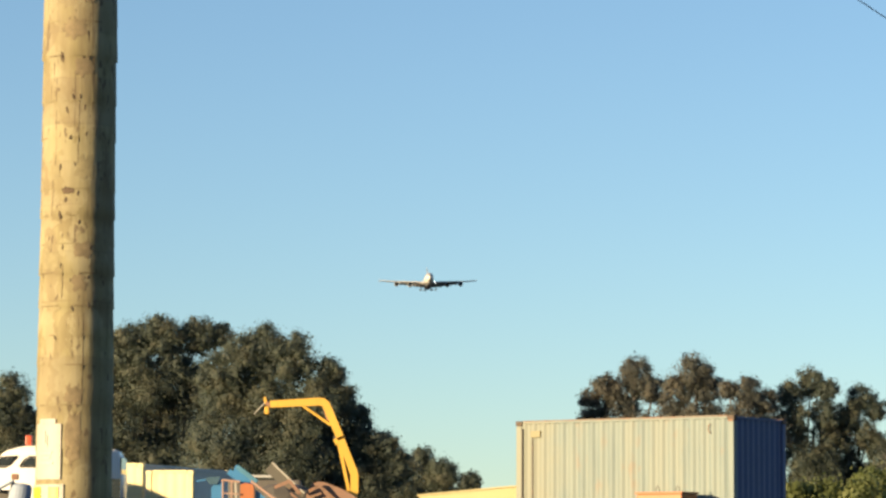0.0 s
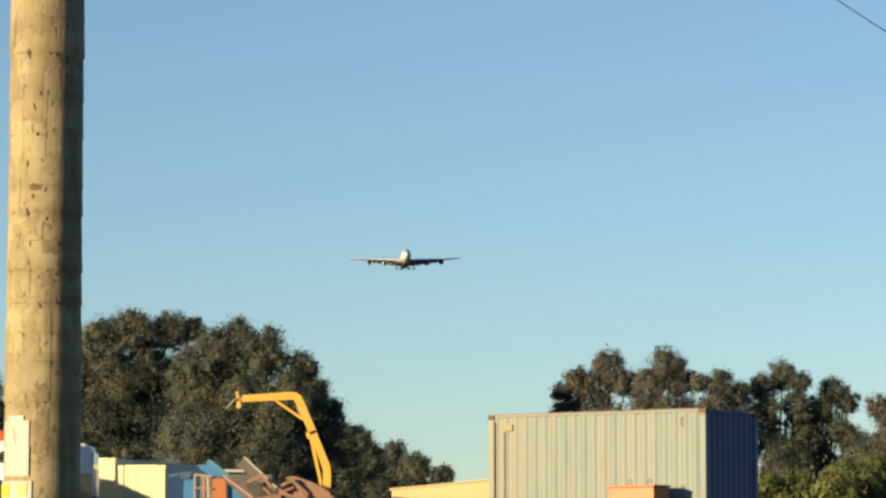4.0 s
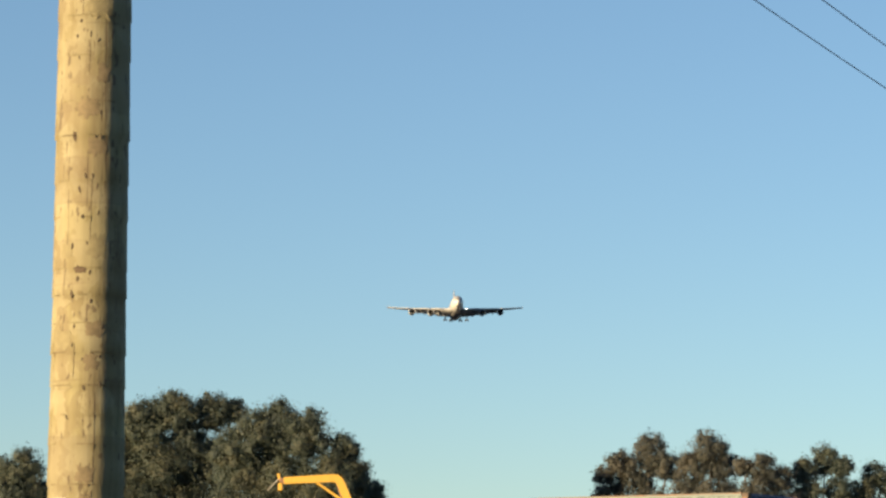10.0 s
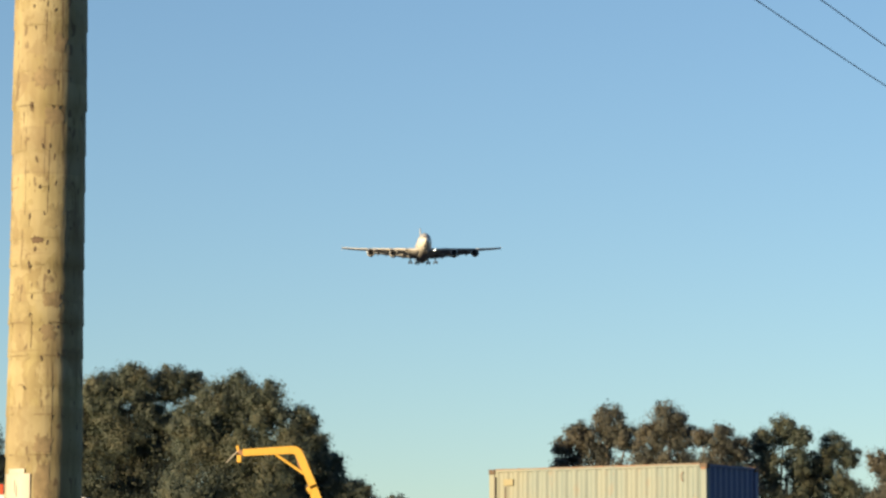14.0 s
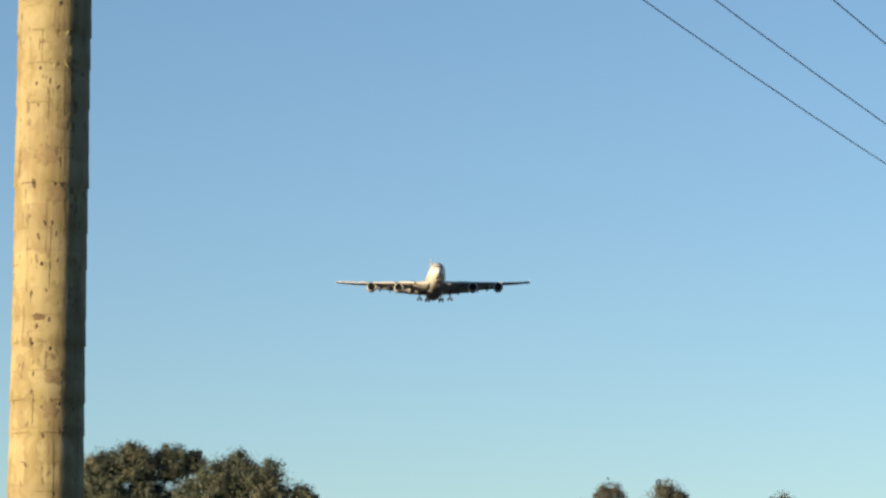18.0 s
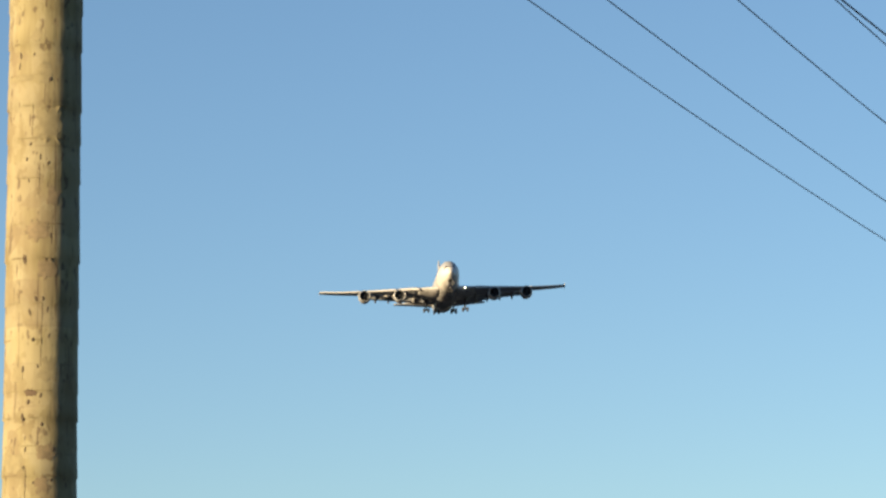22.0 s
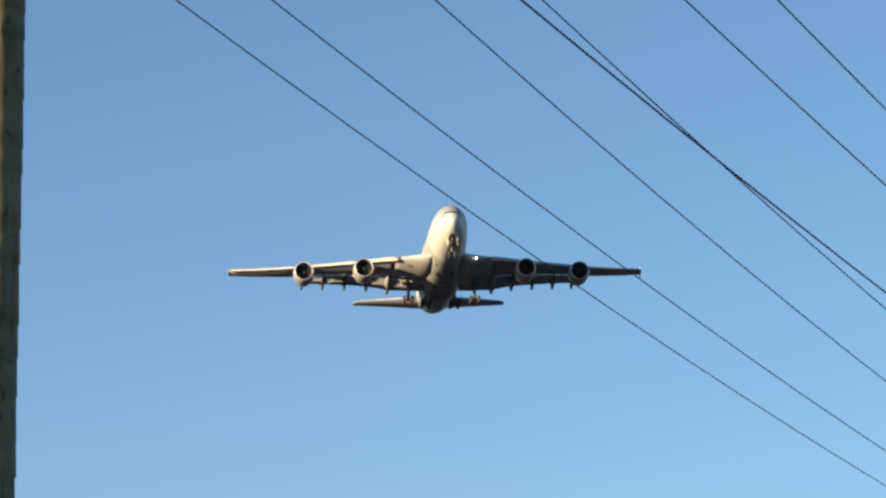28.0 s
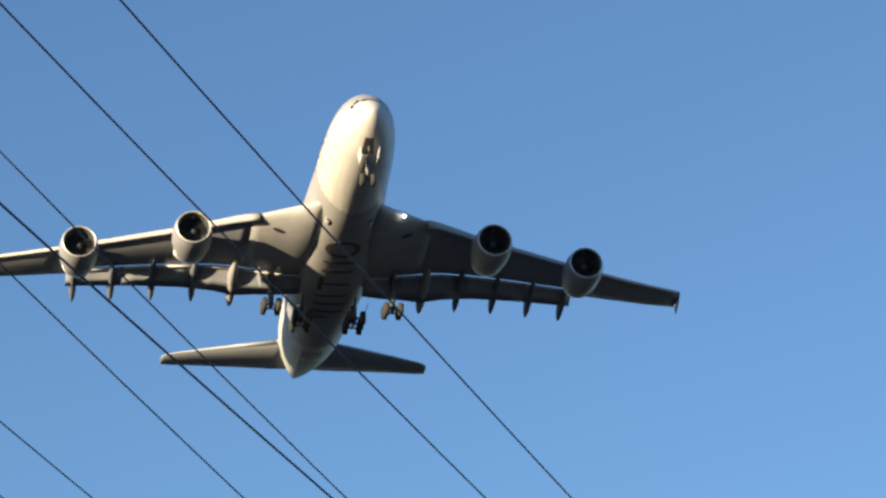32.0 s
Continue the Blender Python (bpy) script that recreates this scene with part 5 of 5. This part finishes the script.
def build_van():
    v = thing("white_van", pose(-7.6, 76.0, YARD) @ Matrix.Scale(0.95, 4), "white van with a red roof beacon parked in the yard", "van")
    w = 1.8

    def side(pts, y0, y1):
        bm = loft([[Vector((x, y0, z)) for x, z in pts], [Vector((x, y1, z)) for x, z in pts]])
        bmesh.ops.bevel(bm, geom=list(bm.edges), offset=0.05, segments=2, affect="EDGES")
        return bm
    body = part("body", side([(0.0, 0.35), (0.02, 1.2), (-0.06, 1.80), (-0.18, 1.92), (-1.2, 1.98), (-2.4, 1.97), (-2.85, 1.85), (-3.35, 1.35), (-4.3, 1.12), (-4.55, 0.85), (-4.55, 0.35)], 0, w), M["vanwhite"], v, "white rounded body", True)
    part("side_window", side([(-2.55, 1.43), (-2.31, 1.72), (-1.30, 1.73), (-1.29, 1.43)], -0.012, 0.05), M["window"], body, "dark side window")
    part("side_window", side([(-3.22, 1.42), (-3.02, 1.70), (-2.47, 1.735), (-2.76, 1.42)], -0.012, 0.05), M["window"], body, "dark side window")
    part("pillar_trim", boxes((-0.62, -0.006, 1.48, 0.03, 0.03, 0.7), bevel=0.01), M["grey_shade_trim"], body)
    part("rear_stripe", boxes((-0.66, -0.012, 0.78, 1.36, 0.05, 0.78), bevel=0.02), M["window"], body, "black lower side")
    part("rear_window", boxes((0.0, w / 2, 1.5, 0.03, 1.3, 0.4), bevel=0.01), M["window"], body)
    part("bumper", boxes((0.03, w / 2, 0.5, 0.12, w - 0.1, 0.25), bevel=0.04), M["black"], v)
    part("beacon", boxes((-2.33, 0.5, 2.12, 0.16, 0.2, 0.26), bevel=0.03), M["redlens"], v, "red-orange roof beacon")
    for x in (-0.85, -3.65):
        for y in (0.1, w - 0.1):
            wh = part("wheel", lathe([(0.2, -0.1), (0.31, -0.1), (0.34, -0.06), (0.34, 0.06), (0.31, 0.1), (0.2, 0.1)], 22), M["tyre"], v, "", True)
            wh.matrix_basis = pose(x, y, 0.34, 90)
            part("rim", lathe([(0.0, -0.105), (0.19, -0.1), (0.2, 0.1), (0.0, 0.105)], 18), M["steel"], wh)


build_van()
scrap("junk_heap", "heap of blue plastic drums and junk beside the van", "junk", [
    ("drum", "tarp", shifted(lathe([(0.0, 0.0), (0.24, 0.0), (0.26, 0.06), (0.25, 0.3), (0.26, 0.6), (0.25, 0.78), (0.2, 0.85), (0.0, 0.86)], 20), pose(-9.84, 0.2, YARD + 0.10, 0, 8, 0))),
    ("sheet", "tarp", beam((-10.33, 0.1, 3.56), (-9.90, 0.1, 3.80), 0.05, 0.3)),
    ("crate", "darkscrap", boxes((-10.1, 0.3, YARD + 0.1, 1.5, 0.8, 0.2), (-10.24, 0.45, 3.2, 0.5, 0.4, 0.8), bevel=0.03)),
    ("offcut", "rust", boxes((-9.88, 0.2, 3.90, 0.16, 0.2, 0.14), bevel=0.03))], "tarp", 74.4)

# ---- trees and shrubs ----
def leaf_cloud(verts, faces, normals, centre, radii, count, size, rnd):
    """Loose leaf sprays through an uneven ellipsoid: dense in bunches, thin between them."""
    c = Vector(centre)
    seed = Vector((rnd.uniform(-50, 50), rnd.uniform(-50, 50), rnd.uniform(-50, 50)))
    bunches = []
    nb = max(6, int(count / 60))
    mean = (radii[0] + radii[2]) * 0.5
    while len(bunches) < nb:
        d = Vector((rnd.gauss(0, 1), rnd.gauss(0, 1), rnd.gauss(0, 1))).normalized()
        k = rnd.uniform(0.12, 1.0) ** 0.5
        k *= 1.0 + 0.25 * noise.noise(d * 1.7 + seed)
        bunches.append((Vector((d.x * radii[0], d.y * radii[1], d.z * radii[2])) * k, rnd.uniform(0.28, 0.46) * mean ** 0.6))
    for i in range(count):
        b, r = bunches[i % nb]
        o = Vector((rnd.gauss(0, 0.5), rnd.gauss(0, 0.5), rnd.gauss(0, 0.45)))
        p = c + b + o * r
        out = (b / mean * 0.9 + o * 0.9 + Vector((rnd.gauss(0, 0.2), rnd.gauss(0, 0.2), rnd.gauss(0, 0.2) + 0.12))).normalized()
        turned = (out + Vector((rnd.gauss(0, 0.24), rnd.gauss(0, 0.24), rnd.gauss(0, 0.24)))).normalized()
        u = Matrix.Rotation(rnd.uniform(0, 6.28), 3, turned) @ turned.orthogonal().normalized()
        w = u.cross(turned)
        s = size * rnd.uniform(0.55, 1.35)
        h = s * 0.6
        k = len(verts)
        verts.extend((p, p + u * s * 0.45 + w * h * 0.5, p + u * s, p + u * s * 0.45 - w * h * 0.5))
        faces.append((k, k + 1, k + 2, k + 3))
        normals.extend((out, out, out, out))


def build_tree(name, label, category, y, lobes, leaf, seed, size=0.14, dens=1.3, depth=0.75, group="", inner=0.3, stand=0.0):
    """lobes: across, height, radius. One trunk with limbs up into the lobes and one crown of loose leaves."""
    rnd = random.Random(seed)
    f = (stand or y) / y
    y = stand or y
    lobes = [(x * f, 1.6 + (z - 1.6) * f, r * f) for x, z, r in lobes]
    wsum = sum(r for _, _, r in lobes)
    bx = sum(x * r for x, _, r in lobes) / wsum
    zb = ground_height(bx, y)
    t = thing(name, pose(bx, y, zb), label, category, group)
    zmin = min(z - r for _, z, r in lobes)
    ztop = max(z for _, z, r in lobes)
    fork = zb + max(0.9, (zmin - zb) * 0.8)
    rad = 0.05 + 0.022 * (ztop - zb)
    trunk = tube([(0, 0, -0.2), (rnd.uniform(-0.15, 0.15), 0, (fork - zb) * 0.5), (0, 0, fork - zb), (rnd.uniform(-0.4, 0.4), rnd.uniform(-0.3, 0.3), (ztop - zb) * 0.75)], [rad * 1.25, rad, rad * 0.85, rad * 0.3], 10)
    part("trunk", trunk, M["bark"], t, "grey-brown trunk", True)
    verts, faces, normals = [], [], []
    places = []
    spots = []
    for x, z, r in lobes:
        oy = rnd.uniform(-0.7, 0.7) * r * depth
        places.append((x - bx, oy, z - zb, r))
        total = int(4200 * dens * r ** 1.75 + 300)
        clumps = []
        while len(clumps) < 11:
            d = Vector((rnd.gauss(0, 1), rnd.gauss(-0.35, 0.8), rnd.gauss(0.15, 1))).normalized()
            if all(d.dot(e) < 0.72 for e in clumps) or rnd.random() < 0.04:
                clumps.append(d)
        for d in clumps:
            q = r * rnd.uniform(0.30, 0.5)
            k = r * rnd.uniform(0.55, 0.8)
            leaf_cloud(verts, faces, normals, (x - bx + d.x * k, oy + d.y * k * depth, z - zb + d.z * k), (q * 1.1, q, q * 0.95), total // 19, size, rnd)
            spots.append((x - bx + d.x * k, oy + d.y * k * depth, z - zb + d.z * k, q))
        leaf_cloud(verts, faces, normals, (x - bx, oy, z - zb), (r * 0.98, r * depth * 1.05, r * 0.96), int(total / 2.3), size, rnd)
    for x, oy, z, r in places:
        k0 = rnd.uniform(0.5, 1.0)
        a = Vector((0, 0, (fork - zb) * k0 + 0.2))
        e = Vector((x, oy, z))
        mid = (a + e) / 2 + Vector((rnd.uniform(-0.3, 0.3), rnd.uniform(-0.3, 0.3), rnd.uniform(0.0, 0.4)))
        part("limb", tube([a, mid, e], [rad * 0.5, rad * 0.33, rad * 0.12], 7), M["bark"], t, "", True)
    # shaded inner foliage behind the outer sprays
    for x, oy, z, r in [(a, b, c, q * 0.86) for a, b, c, q in places] + [(a, b, c, q * 0.8) for a, b, c, q in spots]:
        bm = bmesh.new()
        bmesh.ops.create_icosphere(bm, subdivisions=2, radius=1.0)
        base = len(verts)
        off = Vector((rnd.uniform(-40, 40), rnd.uniform(-40, 40), rnd.uniform(-40, 40)))
        for v in bm.verts:
            k = inner * (1.0 + 0.36 * noise.noise(v.co * 1.9 + off) + 0.26 * noise.noise(v.co * 4.6 + off) + 0.12 * noise.noise(v.co * 10.0 + off))
            verts.append(Vector((x + v.co.x * r * k, oy + v.co.y * r * depth * k, z + v.co.z * r * k)))
            normals.append((v.co + 0.5 * Vector((noise.noise(v.co * 4.6 + off), noise.noise(v.co * 4.6 - off), noise.noise(v.co * 5.1 + off)))).normalized())
        faces.extend(tuple(base + v.index for v in f.verts) for f in bm.faces)
        bm.free()
    me = bpy.data.meshes.new("crown")
    me.from_pydata(verts, [], faces)
    me.normals_split_custom_set_from_vertices(normals)
    me.materials.append(M[leaf])
    crown = new("crown", me)
    crown.parent = t
    tagged(crown, "loose leafy crown")
    return t


GUM = "tall dark olive gum tree with a dense uneven crown"
build_tree("gum_tree", GUM, "tree", 185, [(-24.8, 12.0, 1.3), (-25.4, 10.0, 1.79), (-23.9, 10.4, 1.14), (-27.0, 11.0, 1.95), (-29.0, 10.0, 1.95), (-24.7, 8.1, 1.95), (-27.3, 8.1, 2.27), (-25.5, 6.2, 2.2)], "leaf_olive", 1, stand=205)
build_tree("gum_tree", GUM, "tree", 188, [(-18.1, 14.95, 1.6), (-16.3, 15.6, 1.36), (-14.3, 15.5, 1.25), (-17.4, 12.5, 2.04), (-14.8, 12.5, 1.98), (-19.4, 14.2, 1.48), (-13.0, 15.7, 0.79), (-20.9, 12.5, 1.98), (-15.9, 9.9, 2.64), (-19.2, 9.5, 2.64), (-21.8, 9.2, 1.98), (-16.5, 7.0, 2.6), (-20.5, 6.6, 2.6), (-19.4, 11.4, 1.7), (-21.3, 10.6, 1.5), (-15.7, 14.0, 1.1), (-18.9, 12.6, 1.5), (-20.0, 12.9, 1.2)], "leaf_olive", 2, stand=194)
build_tree("gum_tree", GUM, "tree", 192, [(-10.6, 15.4, 1.35), (-11.9, 14.6, 1.52), (-9.1, 14.5, 1.62), (-6.7, 13.7, 1.01), (-7.5, 11.8, 2.09), (-10.6, 12.1, 2.09), (-6.2, 12.0, 1.21), (-12.6, 12.1, 1.68), (-13.4, 13.5, 1.25), (-9.5, 9.1, 2.69), (-12.9, 9.1, 2.69), (-9.5, 6.4, 2.7), (-13, 6.4, 2.6)], "leaf_olive", 3, stand=184)
build_tree("gum_tree", GUM, "tree", 196, [(-5.1, 11.5, 0.76), (-5.6, 9.9, 1.72), (-3.9, 9.3, 1.38), (-7.6, 8.6, 2.41), (-2.8, 8.2, 1.38), (-4.9, 7.2, 2.06), (-6.5, 5.6, 2.4)], "leaf_olive", 4, stand=186)
build_tree("gum_tree", "low dark olive gum tree at the end of the tree row", "tree", 200, [(-1.3, 8.8, 0.91), (0.1, 8.1, 0.98), (1.7, 7.5, 0.7), (-0.8, 7.2, 1.4), (-2.9, 6.6, 1.75), (0.5, 6.0, 1.6), (-1.8, 5.2, 1.8)], "leaf_olive", 5, stand=200)
OPEN = "slender brownish gum tree with an open crown and sky gaps"
build_tree("gum_tree", OPEN, "tree", 200, [(12.0, 14.35, 1.05), (10.1, 13.4, 0.98), (9.1, 12.7, 0.7), (11.3, 12.8, 1.47), (13.1, 13.3, 1.12), (9.4, 11.4, 1.19), (12.2, 10.5, 1.75), (10.5, 8.5, 1.9)], "leaf_brown", 11, 0.135, 1.0, inner=0.25, stand=212)
build_tree("gum_tree", OPEN, "tree", 203, [(15.9, 14.6, 1.22), (15.0, 13.5, 1.14), (16.7, 13.5, 1.07), (14.5, 11.7, 1.28), (16.3, 11.6, 1.5), (15.3, 9.2, 1.9)], "leaf_brown", 12, 0.135, 1.0, inner=0.25, stand=206)
build_tree("gum_tree", OPEN, "tree", 206, [(19.5, 13.7, 1.01), (20.5, 12.9, 1.08), (19.0, 11.9, 1.23), (18.3, 13.7, 0.65), (20.3, 10.8, 1.66), (19.2, 9.0, 1.8)], "leaf_brown", 13, 0.135, 1.0, inner=0.25, stand=199)
build_tree("gum_tree", "open dark gum tree with sky gaps in its crown", "tree", 200, [(22.9, 13.7, 1.05), (21.6, 13.0, 0.98), (23.9, 13.4, 0.77), (23.7, 11.8, 1.12), (21.6, 11.3, 1.26), (22.3, 9.2, 1.61), (24.1, 9.9, 1.05), (22.8, 7.2, 1.9), (23.4, 8.6, 1.5)], "leaf_olive", 14, 0.135, 1.0, inner=0.25, stand=201)
build_tree("gum_tree", "open dark gum tree with sky gaps in its crown", "tree", 204, [(26.4, 13.0, 0.93), (27.4, 12.3, 0.79), (25.7, 11.7, 1.07), (26.7, 10.6, 1.07), (27.8, 9.4, 1.43), (25.6, 8.6, 1.43), (23.5, 7.9, 1.43), (26.5, 6.8, 1.9), (25.0, 10.6, 1.1), (25.4, 7.0, 1.7)], "leaf_olive", 15, 0.135, 1.0, inner=0.25, stand=202.5)
build_tree("gum_tree", OPEN, "tree", 198, [(28.7, 11.6, 1.04), (30.1, 12.8, 0.9), (31.5, 13.0, 1.04), (29.2, 9.8, 1.39), (31.1, 10.5, 1.74), (28.3, 8.1, 1.74), (30.5, 7.5, 2.0)], "leaf_brown", 16, 0.135, 1.0, inner=0.25, stand=194)

SHRUB = "yellow-green leafy shrub beside the container"
for k, (x, y, z, r) in enumerate(((9.6, 88, 3.75, 0.5), (10.4, 88.5, 3.8, 0.55), (11.4, 88, 3.8, 0.6), (12.3, 91, 4.1, 0.75), (13.3, 92, 4.25, 0.8), (14.4, 92, 4.45, 0.85), (15.4, 92, 4.4, 0.9))):
    build_tree("shrub", SHRUB, "shrub", y, [(x, z, r), (x - 0.35, z - 0.35, r * 0.8), (x + 0.35, z - 0.4, r * 0.8), (x, z - 0.75, r)], "leaf_bush", 30 + k, 0.13, 1.6, 1.0, "shrubs by the container")

def motions():
    walk(airliner, [(k / 2, airliner_pose(k / 2)) for k in range(65)])


motions()
